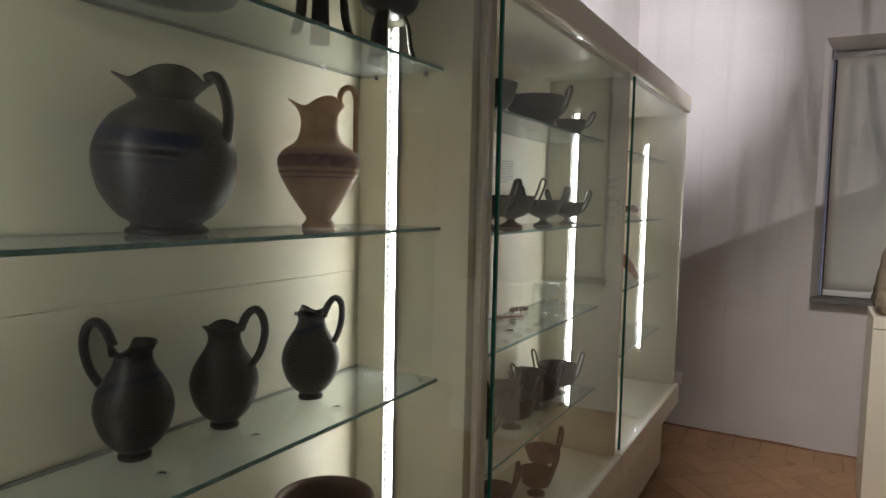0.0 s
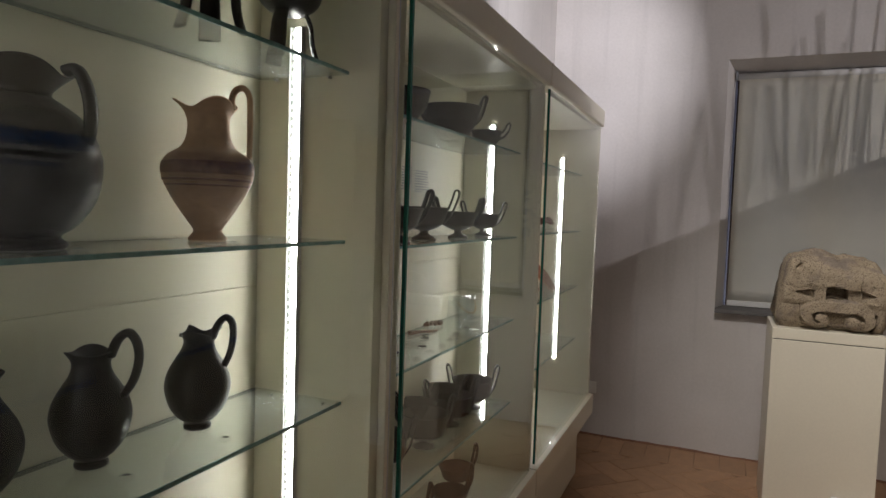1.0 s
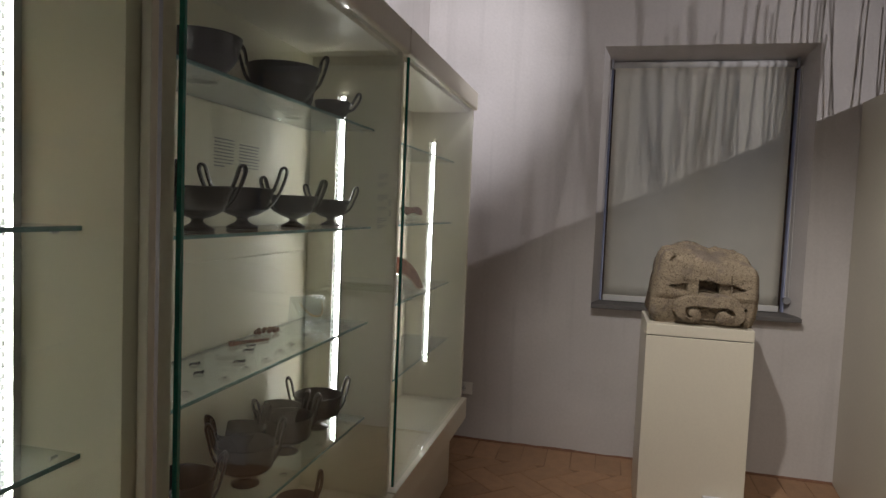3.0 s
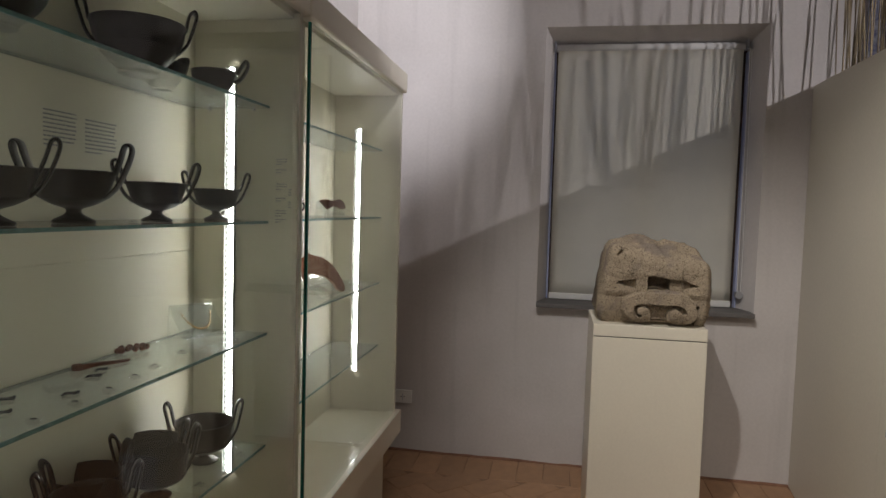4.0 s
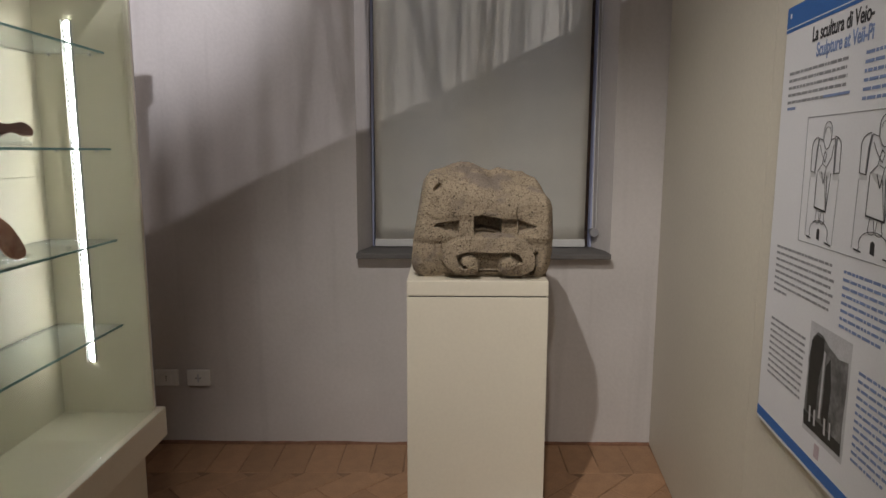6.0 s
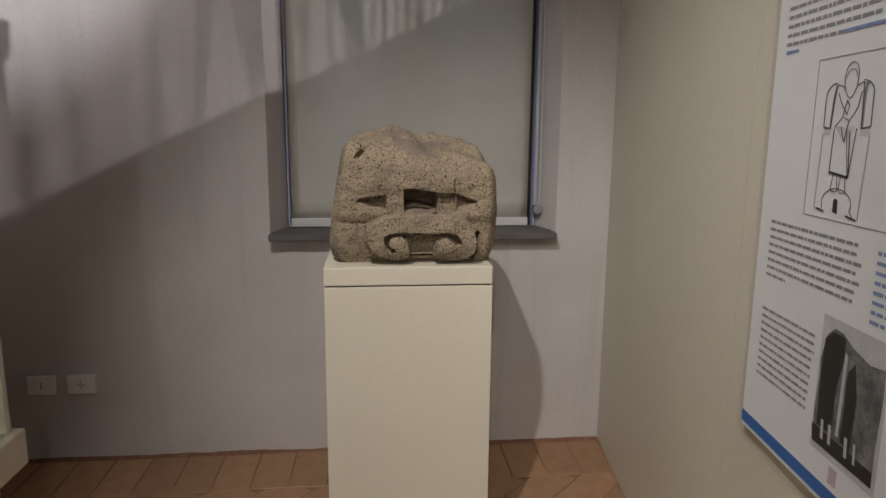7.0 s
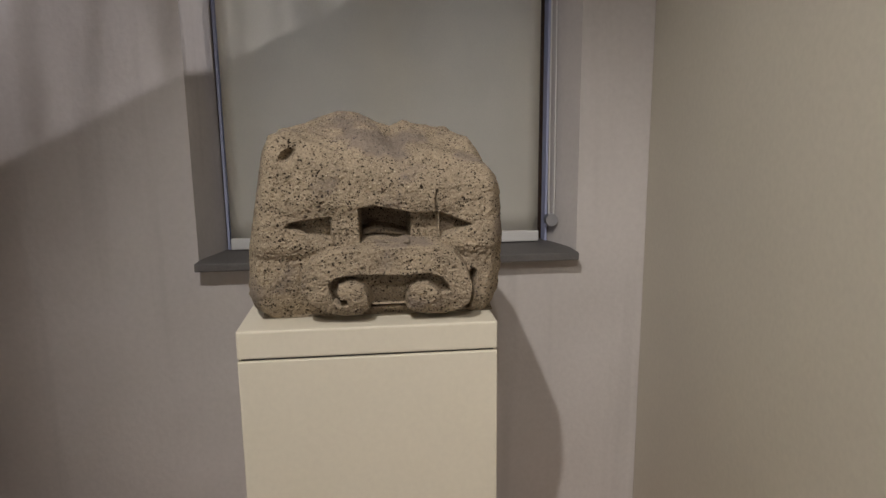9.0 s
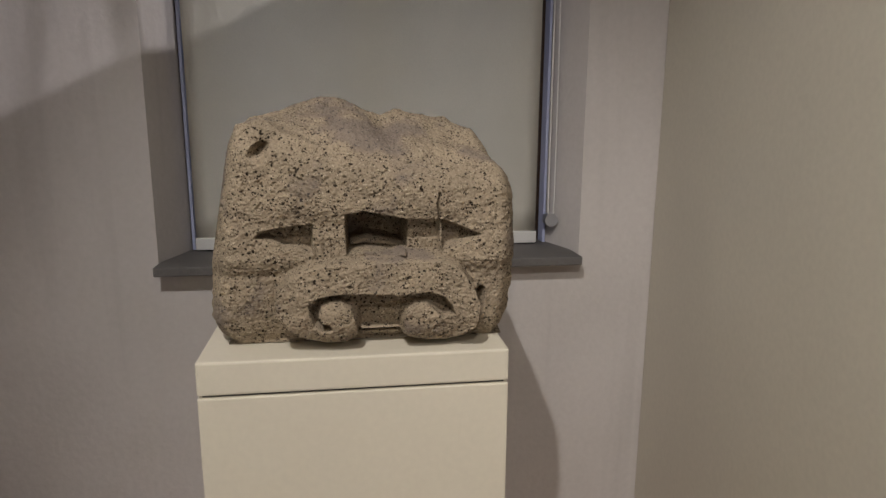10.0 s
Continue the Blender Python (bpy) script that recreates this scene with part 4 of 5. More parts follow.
for k, zt in enumerate((1.575, 1.545, 1.505, 1.465, 1.43, 1.405)):
    text_block(lab, on_wall(-0.652, ys, zt, -90), 2 if k % 2 else 3, 0.034, 0.0075, INK_GREY, 70 + k)
for k, zt in enumerate((1.49, 1.455)):
    text_block(lab, on_wall(-0.614, ys, zt, -90), 3, 0.026, 0.0075, INK_GREY, 80 + k)

# ---- pedestal and carved block ----
ped = thing("pedestal", "cream lacquered square pedestal with a shadow gap under its cap", "pedestal", (0.550, 4.329, 0))
part("shaft", box(-0.2385, 0.2385, -0.213, 0.215, 0.004, 0.911, 0.003), CREAM, ped)
part("shadow_gap", box(-0.232, 0.232, -0.206, 0.208, 0.911, 0.915), BLACK, ped)
part("cap", box(-0.2385, 0.2385, -0.213, 0.215, 0.915, 0.968, 0.004), CREAM, ped)


def px(x, y):
    """Face plan of the block in thousandths of its drawing, to metres."""
    return 0.329 + (x - 378) * 0.000854, 0.985 + (605 - y) * 0.000862


def inside(x, z, corners):
    """Signed distance to a polygon, negative inside."""
    pts = [px(*c) for c in corners]
    best, sign = np.full(x.shape, 1e9), np.ones(x.shape)
    for (ax, az), (bx, bz) in zip(pts, pts[1:] + pts[:1]):
        ex, ez = bx - ax, bz - az
        wx, wz = x - ax, z - az
        t = np.clip((wx * ex + wz * ez) / (ex * ex + ez * ez), 0, 1)
        best = np.minimum(best, (wx - ex * t) ** 2 + (wz - ez * t) ** 2)
        c1, c2, c3 = z >= az, z < bz, ex * wz > ez * wx
        sign = np.where((c1 & c2 & c3) | (~c1 & ~c2 & ~c3), -sign, sign)
    return np.sqrt(best) * sign


def along_line(x, z, corners):
    pts = [px(*c) for c in corners]
    best = np.full(x.shape, 1e9)
    for (ax, az), (bx, bz) in zip(pts, pts[1:]):
        ex, ez = bx - ax, bz - az
        t = np.clip(((x - ax) * ex + (z - az) * ez) / (ex * ex + ez * ez), 0, 1)
        best = np.minimum(best, np.hypot(x - ax - ex * t, z - az - ez * t))
    return best


def step(d, soft):
    t = np.clip(0.5 - d / soft, 0, 1)
    return t * t * (3 - 2 * t)


def turned(seed):
    """A turn of space of its own for each layer, so that no layer lines up with another."""
    return np.array(Matrix.Rotation(seed * 1.7, 3, (1, 0.6, 0.3)) @ Matrix.Rotation(seed * 0.9 + 0.5, 3, "Z"))


def pits(p, scale, seed, share, small, large):
    """Depth of scattered hollows, 0 to 1: one in a share of the cells, each of its own size."""
    rng = np.random.default_rng(seed)
    jitter = rng.uniform(0.1, 0.9, (32, 32, 32, 3))
    size = np.where(rng.uniform(0, 1, (32, 32, 32)) < share, rng.uniform(small, large, (32, 32, 32)), 0.001)
    q = (p * (0.75, 1.0, 1.25)) @ turned(seed * 0.05) * scale + 500.0
    i = np.floor(q).astype(int)
    out = np.zeros(p.shape[:-1])
    for dx, dy, dz in np.ndindex(3, 3, 3):
        c = i + (dx - 1, dy - 1, dz - 1)
        k = c[..., 0] % 32, c[..., 1] % 32, c[..., 2] % 32
        d = np.linalg.norm(q - c - jitter[k], axis=-1)
        r = size[k]
        out = np.maximum(out, np.clip(2.2 * (1 - d / r), 0, 1) * np.minimum(r / large, 1))
    return out


def lumps(p, scale, seed):
    """Smooth value noise for arrays of places, about -1 to 1."""
    rng = np.random.default_rng(seed)
    table = rng.uniform(-1, 1, (32, 32, 32))
    q = p @ turned(seed) * scale + 500.0
    i = np.floor(q).astype(int)
    f = q - i
    f = f * f * (3 - 2 * f)
    out = 0
    for dx in (0, 1):
        for dy in (0, 1):
            for dz in (0, 1):
                w = np.where(dx, f[..., 0], 1 - f[..., 0]) * np.where(dy, f[..., 1], 1 - f[..., 1]) * np.where(dz, f[..., 2], 1 - f[..., 2])
                out = out + w * table[(i[..., 0] + dx) % 32, (i[..., 1] + dy) % 32, (i[..., 2] + dz) % 32]
    return out


def carved_block():
    cols, front, slope, back, under = 420, 350, 130, 60, 20
    rows = front + slope + back + under
    a = np.linspace(-1, 1, cols)
    ridge = np.interp(a, (-1, -0.92, -0.7, -0.35, -0.05, 0.15, 0.35, 0.55, 0.72, 0.86, 1), (1.296, 1.330, 1.337, 1.357, 1.352, 1.326, 1.333, 1.323, 1.318, 1.306, 1.240))
    brow = np.interp(a, (-1, -0.93, -0.85, -0.6, -0.35, 0, 0.4, 0.8, 0.93, 1), (1.285, 1.316, 1.316, 1.302, 1.280, 1.264, 1.258, 1.256, 1.252, 1.228))
    yf, yb = 4.158, 4.50
    edge = np.clip((np.abs(a) - 0.86) / 0.14, 0, 1) ** 2
    Y, Z = np.zeros((cols, rows)), np.zeros((cols, rows))
    t = np.linspace(0, 1, front, endpoint=False)
    Z[:, :front] = 0.975 + (brow[:, None] - 0.975) * t
    Y[:, :front] = yf + 0.045 * edge[:, None] + 0.034 * (1 - t) ** 9 + 0.02 * np.clip(t - 0.86, 0, 1) ** 2 / 0.02
    t = np.linspace(0, 1, slope, endpoint=False)
    y_brow = yf + 0.045 * edge + 0.02
    Y[:, front:front + slope] = y_brow[:, None] + (4.44 - y_brow[:, None]) * t
    Z[:, front:front + slope] = brow[:, None] + (ridge - brow)[:, None] * np.sin(t * math.pi / 2) ** 0.85
    t = np.linspace(0, 1, back, endpoint=False)
    Y[:, front + slope:-under] = 4.44 + (yb - 4.44) * np.sin(np.minimum(t * 3, 1) * math.pi / 2)
    Z[:, front + slope:-under] = ridge[:, None] + (0.975 - ridge[:, None]) * t ** 1.2
    t = np.linspace(0, 1, under, endpoint=False)
    Y[:, -under:] = yb + (yf + 0.034 - yb) * t
    Z[:, -under:] = 0.972
    left = np.interp(Z, (0.97, 0.99, 1.02, 1.08, 1.2, 1.3, 1.36), (0.336, 0.316, 0.307, 0.314, 0.334, 0.350, 0.362))
    right = np.interp(Z, (0.97, 0.99, 1.05, 1.15, 1.22, 1.26, 1.32, 1.36), (0.778, 0.786, 0.792, 0.794, 0.790, 0.782, 0.765, 0.74))
    X = (left + right) / 2 + a[:, None] * (right - left) / 2
    # carving of the face
    x, z = X[:, :front + 30], Z[:, :front + 30]
    d = np.zeros(x.shape)
    d += 0.010 * step(z - px(0, 378)[1], 0.04) * step(np.abs(x - 0.55) - 0.16, 0.06)
    scroll = inside(x, z, ((478, 545), (482, 510), (504, 478), (545, 459), (600, 454), (700, 451), (772, 452), (806, 465), (832, 497), (846, 540), (842, 577), (820, 601), (786, 611), (745, 609), (714, 600), (702, 590), (622, 590), (606, 604), (570, 608), (525, 596), (492, 573)))
    d -= 0.036 * step(scroll, 0.006)
    d += 0.012 * step(z - px(0, 470)[1], 0.03) * step(-scroll, 0.01)
    # the channel that winds between the lintel and the two curls
    channel = inside(x, z, ((538, 528), (556, 516), (590, 511), (640, 512), (700, 515), (752, 511), (776, 520), (790, 538), (796, 552), (778, 556), (766, 545), (748, 530), (728, 530), (710, 542), (702, 562), (703, 594), (624, 594), (621, 558), (612, 536), (594, 524), (574, 524), (558, 532), (553, 550), (558, 562), (572, 566), (576, 574), (562, 577), (548, 566), (542, 548)))
    d += 0.032 * step(channel, 0.005)
    d += 0.014 * step(inside(x, z, ((624, 540), (704, 540), (706, 584), (628, 586))), 0.007)
    d -= 0.010 * step(inside(x, z, ((630, 586), (700, 588), (702, 604), (628, 604))), 0.006)
    for cx, cz in (px(580, 566), px(748, 568)):
        r = np.hypot(x - cx, z - cz)
        d -= 0.006 * np.clip(1 - (r / 0.040) ** 2, 0, 1)
    d += 0.100 * step(inside(x, z, ((606, 376), (640, 371), (716, 387), (714, 440), (690, 447), (640, 441), (608, 447))), 0.006)
    d -= 0.050 * step(inside(x, z, ((612, 432), (640, 421), (680, 430), (712, 440), (711, 445), (690, 446), (640, 440), (609, 445))), 0.010)
    d += 0.026 * step(inside(x, z, ((714, 387), (777, 389), (774, 446), (712, 444))), 0.006)
    d += 0.034 * step(inside(x, z, ((450, 412), (462, 404), (490, 399), (545, 393), (544, 441), (522, 432), (498, 432), (476, 418))), 0.007)
    d += 0.034 * step(inside(x, z, ((780, 388), (846, 414), (815, 428), (781, 441))), 0.007)
    d += 0.030 * step(along_line(x, z, ((853, 520), (850, 560), (840, 605))) - 0.0045, 0.008)
    d += 0.004 * step(along_line(x, z, ((477, 500), (474, 540), (492, 585))) - 0.003, 0.010)
    d += 0.026 * step(np.hypot((x - px(462, 0)[0]) * 0.8, z - px(0, 262)[1] - 0.5 * (x - 0.40)) - 0.0085, 0.011)
    d += 0.006 * step(np.hypot((x - px(480, 0)[0]) * 0.55, z - px(0, 246)[1]) - 0.010, 0.012)
    d += 0.012 * step(along_line(x, z, ((773, 338), (770, 360), (773, 386))) - 0.0012, 0.003)
    for fx in (552, 566, 580, 594, 724, 738, 752, 766):
        d += 0.0032 * step(along_line(x, z, ((fx, 430), (fx, 452))) - 0.0016, 0.004)
    fade = np.ones(x.shape[1])
    fade[front:] = np.linspace(1, 0, 30)
    Y[:, :front + 30] += d * fade
    co = np.stack([X, Y, Z], -1)
    # uneven, worn and pitted surface, pushed along the outward way
    mid = np.array((0.552, 4.32, 1.12))
    outward = co - mid
    outward[:, :front, :] = (0, -1, 0)
    outward[:, front:front + slope, :] = (0, -0.5, 0.86)
    outward /= np.linalg.norm(outward, axis=-1, keepdims=True)
    worn = np.zeros((cols, rows))
    worn[:, front:front + slope] = 1
    k = 0.0075 * lumps(co, 14, 1) * (0.35 + 1.5 * worn) + 0.0026 * lumps(co, 38, 2) * (0.5 + 1.8 * worn) + 0.0010 * np.abs(lumps(co, 75, 9)) + 0.0012 * lumps(co, 125, 3) + 0.0012 * lumps(co, 260, 5) + 0.0010 * lumps(co, 450, 8)
    seen = slice(0, front + slope)
    k[:, seen] -= 0.005 * pits(co[:, seen], 135, 11, 0.55, 0.14, 0.32) + 0.010 * pits(co[:, seen], 60, 12, 0.45, 0.10, 0.20)
    keep = np.clip((co[..., 2] - 0.974) / 0.01, 0, 1)
    side = np.zeros_like(co)
    side[:8, :, 0], side[-8:, :, 0] = -1, 1
    co = co + outward * (k * keep)[..., None] + side * (0.004 * lumps(co, 30, 6) + 0.002 * lumps(co, 110, 7))[..., None]
    me = mesh_grid("carved_stone_block", co, cols, rows, closed=True)
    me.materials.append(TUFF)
    me.polygons.foreach_set("use_smooth", [True] * len(me.polygons))
    ob = new("carved_stone_block", me)
    ob.location = (0.0145, -0.016, -0.003)
    return tagged(ob, "porous yellow-brown carved stone block with two scrolls on a pedestal", "carving")


carved_block()
card = thing("floor_label", "white folded label card on the floor by the pedestal", "label", (0.70, 4.098, 0), 0)
part("card", box(-0.093, 0.093, -0.010, 0.010, 0.0, 0.175, 0.002), PAPER, card)

# ---- posters ----


def poster(y_left, top, title):
    """An information board on the partition: u runs from its left edge, v down from its top."""
    wide, tall = 0.74, 1.012
    ob = thing("poster", "white information board with blue bands, text and pictures", "poster", (part_x(y_left) - 0.001, y_left, top), -math.degrees(math.atan(SKEW)) if y_left > BEND_Y else 0, group="information boards on the partition")
    upright = Matrix.Rotation(radians(-90), 4, "Z") @ Matrix.Rotation(radians(90), 4, "X")
    place = lambda u, v, lift=0.0: upright @ Matrix.Translation((u, -v, lift))

    def slab(name, u0, u1, v0, v1, lift, mat, thick=0.0006, label=""):
        bm = box(u0, u1, -v1, -v0, lift, lift + thick)
        bm.transform(upright)
        return part(name, bm, mat, ob, label)

    def sheet(name, outline, lift, mat, label=""):
        bm = bmesh.new()
        f = bm.faces.new([bm.verts.new((a, -b, lift)) for a, b in outline])
        bmesh.ops.triangulate(bm, faces=[f])
        bm.transform(upright)
        return part(name, bm, mat, ob, label)

    slab("board", 0, wide, 0, tall, 0.002, PAPER, 0.012)
    L0 = 0.0142
    slab("blue_band", 0, wide, 0, 0.058, L0, BLUE, label="blue header band")
    slab("white_rule", 0, wide, 0.0485, 0.0508, L0 + 0.0007, PAPER)
    slab("header_mark", 0.018, 0.026, 0.016, 0.026, L0 + 0.0007, PAPER)
    slab("blue_band", 0, wide, 0.979, 1.004, L0, BLUE, label="blue footer band")

    def block(u, v, rows, w, pitch, mat, seed, last=0.5):
        text_block(ob, lambda a, b: place(u + a, v - b, L0), rows, w, pitch, mat, seed, last=last)

    if title:
        for k, (words, size, u, v, mat) in enumerate((("La scultura di Veio-", 0.044, 0.146, 0.098, INK), ("Sculpture at Veii-Pi", 0.041, 0.172, 0.133, INK_BLUE))):
            cu = bpy.data.curves.new("title", "FONT")
            cu.body, cu.size, cu.extrude, cu.offset = words, size, 0.0003, 0.0008
            cu.materials.append(mat)
            tx = new("title", cu)
            tx.parent = ob
            tx.matrix_local = place(u, v, L0 + 0.0004) @ Matrix.Diagonal((0.74, 1, 1, 1))
    else:
        slab("title_bar", 0.12, 0.58, 0.078, 0.098, L0, INK)
        slab("title_bar", 0.15, 0.55, 0.113, 0.132, L0, INK_BLUE)
    block(0.038, 0.155, 5, 0.298, 0.0165, INK_GREY, 1, 0.62)
    slab("text_line", 0.225, 0.336, 0.2182, 0.2238, L0 + 0.0005, INK_BLUE)
    slab("text_line", 0.040, 0.085, 0.2325, 0.2385, L0, INK_BLUE)
    block(0.385, 0.155, 6, 0.30, 0.0165, INK_BLUE, 2, 0.4)
    # framed drawings of two seated figures, as plain shapes
    for u0, u1, v0, v1 in ((0.160, 0.665, 0.260, 0.2613), (0.160, 0.665, 0.530, 0.5313), (0.160, 0.1613, 0.262, 0.530), (0.6637, 0.665, 0.262, 0.530)):
        slab("frame_line", u0, u1, v0, v1, L0, INK_GREY)

    def drawing(u, v, w, h):
        def line(points, thick=0.0014, mat=INK):
            bm = bmesh.new()
            for (ax, ay), (bx, by) in zip(points, points[1:]):
                ax, ay, bx, by = u + ax * w, v + ay * h, u + bx * w, v + by * h
                long = math.hypot(bx - ax, by - ay)
                m = Matrix.Translation((ax, -ay, L0 + 0.001)) @ Matrix.Rotation(math.atan2(-(by - ay), bx - ax), 4, "Z")
                bmesh.ops.create_cube(bm, size=1.0, matrix=m @ Matrix.Translation((long / 2, 0, 0.0002)) @ Matrix.Diagonal((long + 0.0008, thick, 0.0004, 1)))
            bm.transform(upright)
            part("drawn_line", bm, mat, ob)

        def at(points):
            return [(u + a * w, v + b * h) for a, b in points]

        def arc(cx, cy, rx, ry, a0, a1, n=14):
            return [(cx + rx * math.cos(radians(a0 + (a1 - a0) * k / n)), cy - ry * math.sin(radians(a0 + (a1 - a0) * k / n))) for k in range(n + 1)]

        # grey washes: the arm rests and the lap
        sheet("drawing_wash", at(((0.06, 0.42), (0.22, 0.43), (0.22, 0.47), (0.05, 0.47))), L0 + 0.0004, DRAW_GREY)
        sheet("drawing_wash", at(((0.78, 0.43), (0.95, 0.42), (0.97, 0.48), (0.78, 0.48))), L0 + 0.0004, DRAW_GREY)
        sheet("drawing_wash", at(((0.28, 0.41), (0.52, 0.43), (0.68, 0.41), (0.66, 0.46), (0.50, 0.52), (0.36, 0.46))), L0 + 0.0004, DRAW_GREY)
        # back of the seat: two rolled wings
        line(arc(0.24, 0.22, 0.20, 0.09, 90, 180) + [(0.05, 0.42), (0.20, 0.43), (0.22, 0.22), (0.24, 0.14)], 0.0016)
        line(arc(0.76, 0.22, 0.20, 0.09, 90, 0) + [(0.97, 0.42), (0.80, 0.43), (0.78, 0.22), (0.76, 0.14)], 0.0016)
        sheet("drawing_dark", at(((0.22, 0.15), (0.27, 0.14), (0.23, 0.25), (0.20, 0.42), (0.16, 0.42), (0.18, 0.24))), L0 + 0.0005, INK_GREY)
        sheet("drawing_dark", at(((0.78, 0.15), (0.84, 0.14), (0.82, 0.25), (0.83, 0.42), (0.79, 0.42), (0.77, 0.24))), L0 + 0.0005, INK_GREY)
        # rounded top and shoulders
        line(arc(0.52, 0.09, 0.13, 0.085, 0, 180) + [(0.40, 0.16), (0.47, 0.22), (0.52, 0.235), (0.58, 0.22), (0.64, 0.16), (0.65, 0.09)])
        line(arc(0.52, 0.10, 0.095, 0.05, 0, 180), 0.001)
        line([(0.27, 0.14), (0.40, 0.16)])
        line([(0.64, 0.16), (0.76, 0.14)])
        # crossed folds and the long front
        line([(0.30, 0.20), (0.38, 0.27), (0.50, 0.34), (0.54, 0.28), (0.48, 0.25), (0.42, 0.36), (0.28, 0.42)])
        line([(0.74, 0.20), (0.70, 0.30), (0.56, 0.38), (0.46, 0.36)])
        line([(0.56, 0.38), (0.50, 0.52), (0.42, 0.42)])
        line([(0.28, 0.43), (0.27, 0.72), (0.66, 0.745), (0.72, 0.43)], 0.0015)
        line([(0.27, 0.725), (0.66, 0.75)], 0.0030)
        line([(0.60, 0.45), (0.66, 0.745)], 0.0020)
        line([(0.54, 0.46), (0.64, 0.74)], 0.0009)
        for x in (0.36, 0.52):
            line([(x, 0.745), (x - 0.02, 0.82)] + arc(x + 0.05, 0.83, 0.07, 0.025, 180, 360, 8) + [(x + 0.10, 0.81), (x + 0.09, 0.75)], 0.0011)
        # footstool with an arched opening
        line([(0.16, 0.99)] + arc(0.48, 0.93, 0.30, 0.10, 200, -20, 18) + [(0.84, 1.01)], 0.0013)
        line([(0.08, 0.985), (0.24, 0.995)], 0.0028)
        line([(0.70, 1.0), (0.90, 1.015)], 0.0028)
        sheet("drawing_dark", at(((0.42, 0.99), (0.42, 0.91), (0.46, 0.895), (0.51, 0.91), (0.52, 1.0))), L0 + 0.0005, INK)
        line([(0.05, 0.47), (0.03, 0.985)], 0.0010, INK_GREY)
        line([(0.97, 0.48), (0.93, 1.01)], 0.0010, INK_GREY)

    drawing(0.190, 0.272, 0.140, 0.247)
    drawing(0.395, 0.268, 0.165, 0.250)
    block(0.046, 0.560, 8, 0.300, 0.0152, INK_GREY, 3, 0.25)
    block(0.380, 0.563, 8, 0.30, 0.0152, INK_BLUE, 4)
    block(0.046, 0.738, 10, 0.200, 0.0152, INK_GREY, 5, 0.95)
    block(0.470, 0.735, 12, 0.22, 0.0152, INK_BLUE, 6)
    # dark photograph of a worn relief slab, with a paler figure and light pegs at its foot
    sheet("photo_backing", ((0.262, 0.690), (0.440, 0.690), (0.440, 0.930), (0.262, 0.930)), L0 + 0.0002, PHOTO_PALE)
    sheet("photograph", ((0.278, 0.722), (0.298, 0.706), (0.322, 0.708), (0.350, 0.722), (0.395, 0.735), (0.432, 0.730), (0.434, 0.78), (0.430, 0.86), (0.432, 0.918), (0.380, 0.918), (0.300, 0.915), (0.270, 0.918), (0.264, 0.87), (0.268, 0.80), (0.266, 0.77)), L0 + 0.0006, PHOTO, "dark photograph of a worn relief")
    sheet("photo_shade", ((0.274, 0.73), (0.296, 0.712), (0.330, 0.714), (0.332, 0.75), (0.320, 0.80), (0.318, 0.885), (0.276, 0.885), (0.272, 0.80)), L0 + 0.0009, PHOTO_DARK)
    sheet("photo_shade", ((0.345, 0.765), (0.362, 0.745), (0.375, 0.80), (0.372, 0.89), (0.345, 0.885)), L0 + 0.0009, PHOTO_DARK)
    sheet("photo_shade", ((0.262, 0.888), (0.43, 0.893), (0.432, 0.918), (0.268, 0.918)), L0 + 0.0009, PHOTO_DARK)
    sheet("photo_light", ((0.333, 0.735), (0.341, 0.74), (0.339, 0.88), (0.331, 0.88)), L0 + 0.0011, PHOTO_PALE)
    for a, b in ((0.288, 0.296), (0.310, 0.318), (0.356, 0.364), (0.380, 0.386)):
        sheet("photo_light", ((a, 0.870), (b, 0.870), (b + 0.003, 0.904), (a + 0.003, 0.904)), L0 + 0.0011, PHOTO_PALE)
    slab("logo_block", 0.325, 0.347, 0.938, 0.968, L0, LOGO_PINK)
    return ob


poster(3.588, 1.733, True)
poster(2.40, 1.735, False)

# ---- behind the partition: dry reeds and a printed cloth ----
rnd = random.Random(11)
for n in range(66):
    y = rnd.uniform(*((4.52, 4.88) if n % 6 == 0 else (4.08, 4.55) if n % 6 < 3 else (3.25, 4.4)))
    x = part_x(y) + rnd.uniform(0.07, 0.19)
    h = rnd.uniform(2.45, 2.95)
    lean = rnd.uniform(-0.24, 0.20)
    y2 = min(max(y + lean, 3.1), 4.88)
    ob = tagged(part("reed", sweep([(x, y, 0), (x + rnd.uniform(-0.02, 0.02), y + (y2 - y) * 0.45 + rnd.uniform(-0.02, 0.02), h * 0.5), (x + rnd.uniform(-0.03, 0.03), y2, h)], 0.008, 0.008, seg=7, steps=5, taper=-0.7), REED, smooth=True), "dry beige reed stalk standing behind the partition", "reed", "reeds behind the partition")
cloth = new("printed_cloth", bpy.data.meshes.new("printed_cloth"))
bm = bmesh.new()
gv = {}
for i in range(40):
    for j in range(12):
        x, z = 1.66 + 1.2 * i / 39, 2.85 * j / 11
        gv[i, j] = bm.verts.new((x, 4.925 + 0.008 * math.sin(x * 17) + 0.004 * math.sin(x * 41 + z), z))
for i in range(39):
    for j in range(11):
        bm.faces.new((gv[i, j], gv[i + 1, j], gv[i + 1, j + 1], gv[i, j + 1]))
bmesh.ops.solidify(bm, geom=bm.faces[:], thickness=0.002)
bm.to_mesh(cloth.data)
bm.free()
cloth.data.materials.append(SPECKLE)
tagged(cloth, "blue and white speckled cloth hanging on the wall behind the partition", "cloth")

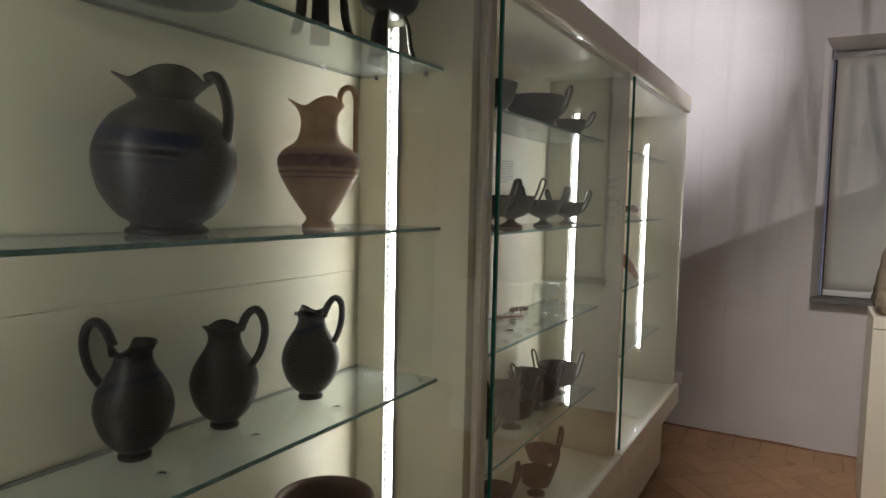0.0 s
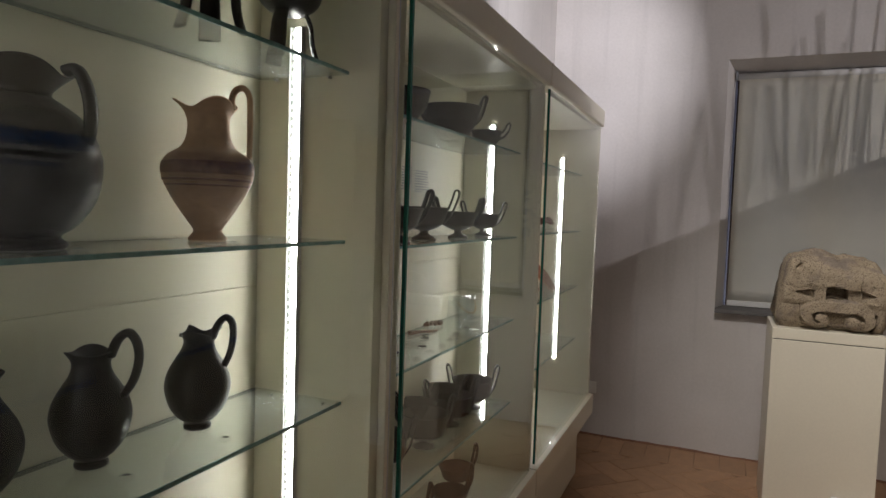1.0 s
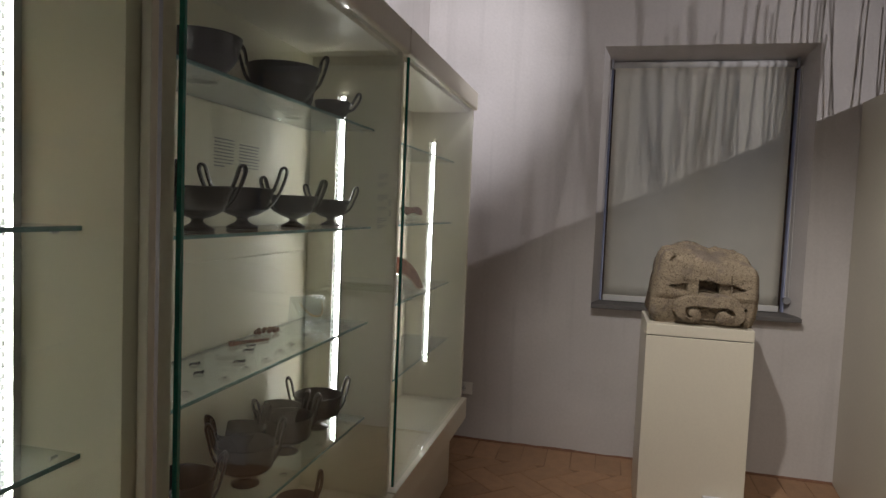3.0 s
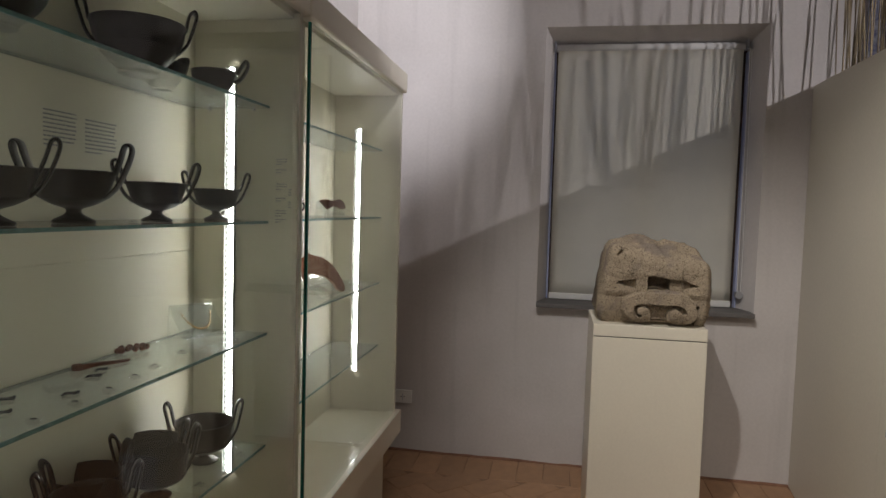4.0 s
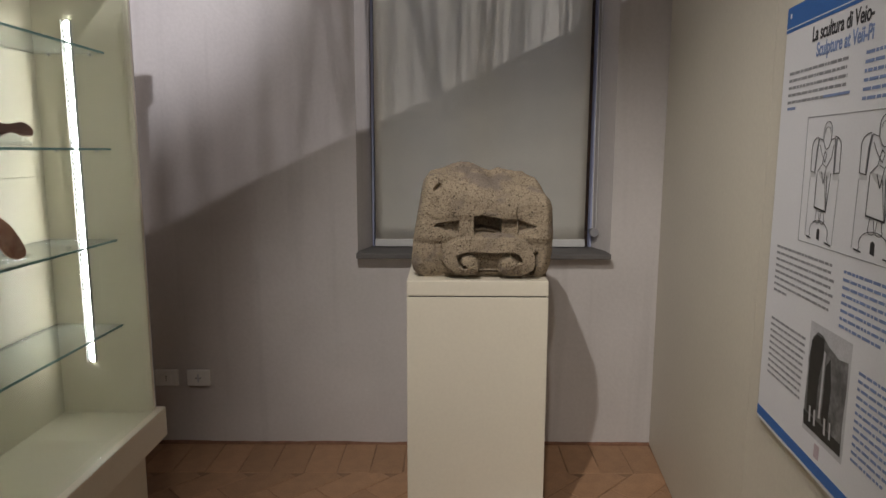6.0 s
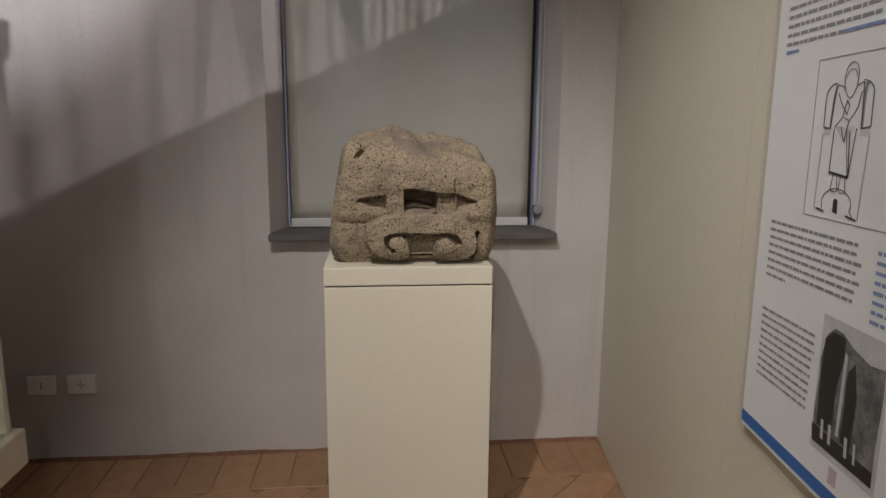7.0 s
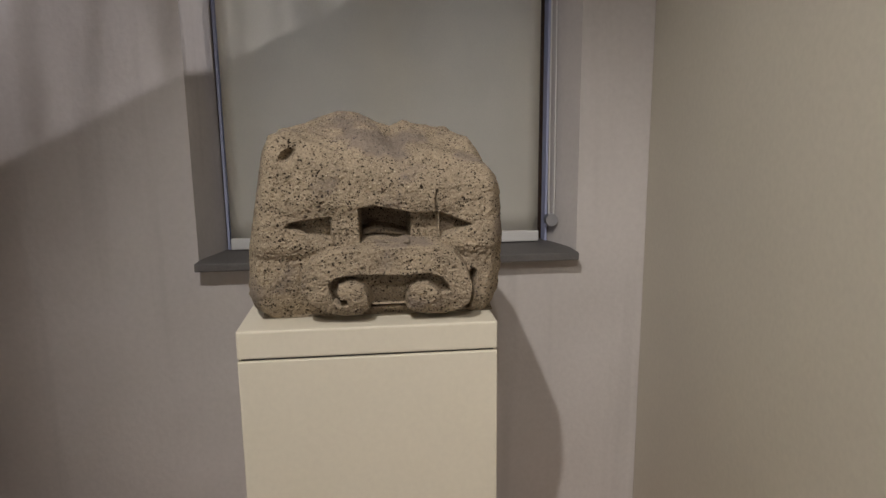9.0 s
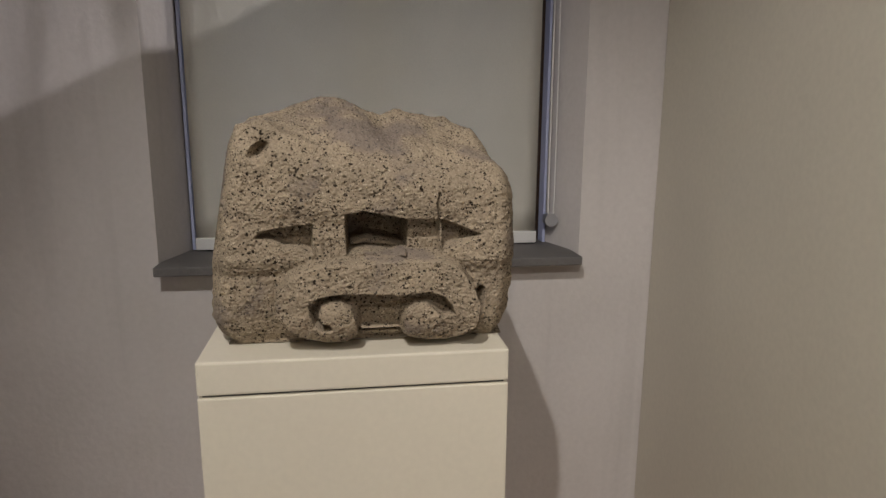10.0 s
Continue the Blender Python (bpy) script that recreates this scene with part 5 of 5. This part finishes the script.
# ---- floor tiles in herringbone ----
TW, TL = 0.145, 0.29
bm = box(-TL / 2 + 0.002, TL / 2 - 0.002, -TW / 2 + 0.002, TW / 2 - 0.002, -0.010, 0.0, 0.0022, segments=1)
tile_mesh = bpy.data.meshes.new("tile")
bm.to_mesh(tile_mesh)
bm.free()
tile_mesh.materials.append(COTTO)
spin = Matrix.Rotation(radians(-45), 4, "Z")
near, far = [], []
rnd = random.Random(3)
for m in range(-14, 15):
    for n in range(-40, 41):
        for cx, cy, turn in ((n * TW + m * TL + TL / 2, n * TW - m * TL + TW / 2, 0), (n * TW + m * TL + TL + TW / 2, (n + 1) * TW - m * TL - TL / 2, 90)):
            p = spin @ Vector((cx, cy, 0)) + Vector((0.21, 3.6, 0))
            if not (WEST + 0.06 < p.x < PART_X + 0.5 and 0.2 < p.y < NORTH - 0.36):
                continue
            mat = Matrix.Translation((p.x, p.y, rnd.uniform(-0.0012, 0.0008))) @ pose(0, 0, 0, rnd.uniform(-0.25, 0.25), rnd.uniform(-0.25, 0.25), turn - 45 + rnd.uniform(-0.6, 0.6))
            (near if p.y > 3.9 and p.x < PART_X + 0.1 else far).append((p.y, mat))
# a straight course of tiles against the wall, laid over the cut ends of the pattern
for k in range(17):
    mat = Matrix.Translation((WEST + 0.08 + k * TW, NORTH - 0.150, rnd.uniform(0.0006, 0.0022))) @ pose(0, 0, 0, rnd.uniform(-0.2, 0.2), rnd.uniform(-0.2, 0.2), 90 + rnd.uniform(-1.2, 1.2))
    near.append((9, mat))
near.sort(key=lambda q: -q[0])
far += near[300:]
for _, mat in near[:300]:
    ob = new("tile", tile_mesh)
    ob.matrix_world = mat
    ob.parent = floor
bm = bmesh.new()
for _, mat in far:
    n0 = len(bm.verts)
    bm.from_mesh(tile_mesh)
    bm.verts.ensure_lookup_table()
    bmesh.ops.transform(bm, matrix=mat, verts=bm.verts[n0:])
rest = part("floor_tiles", bm, COTTO, floor, "worn terracotta floor tiles")
tagged(rest, kind="stuff")
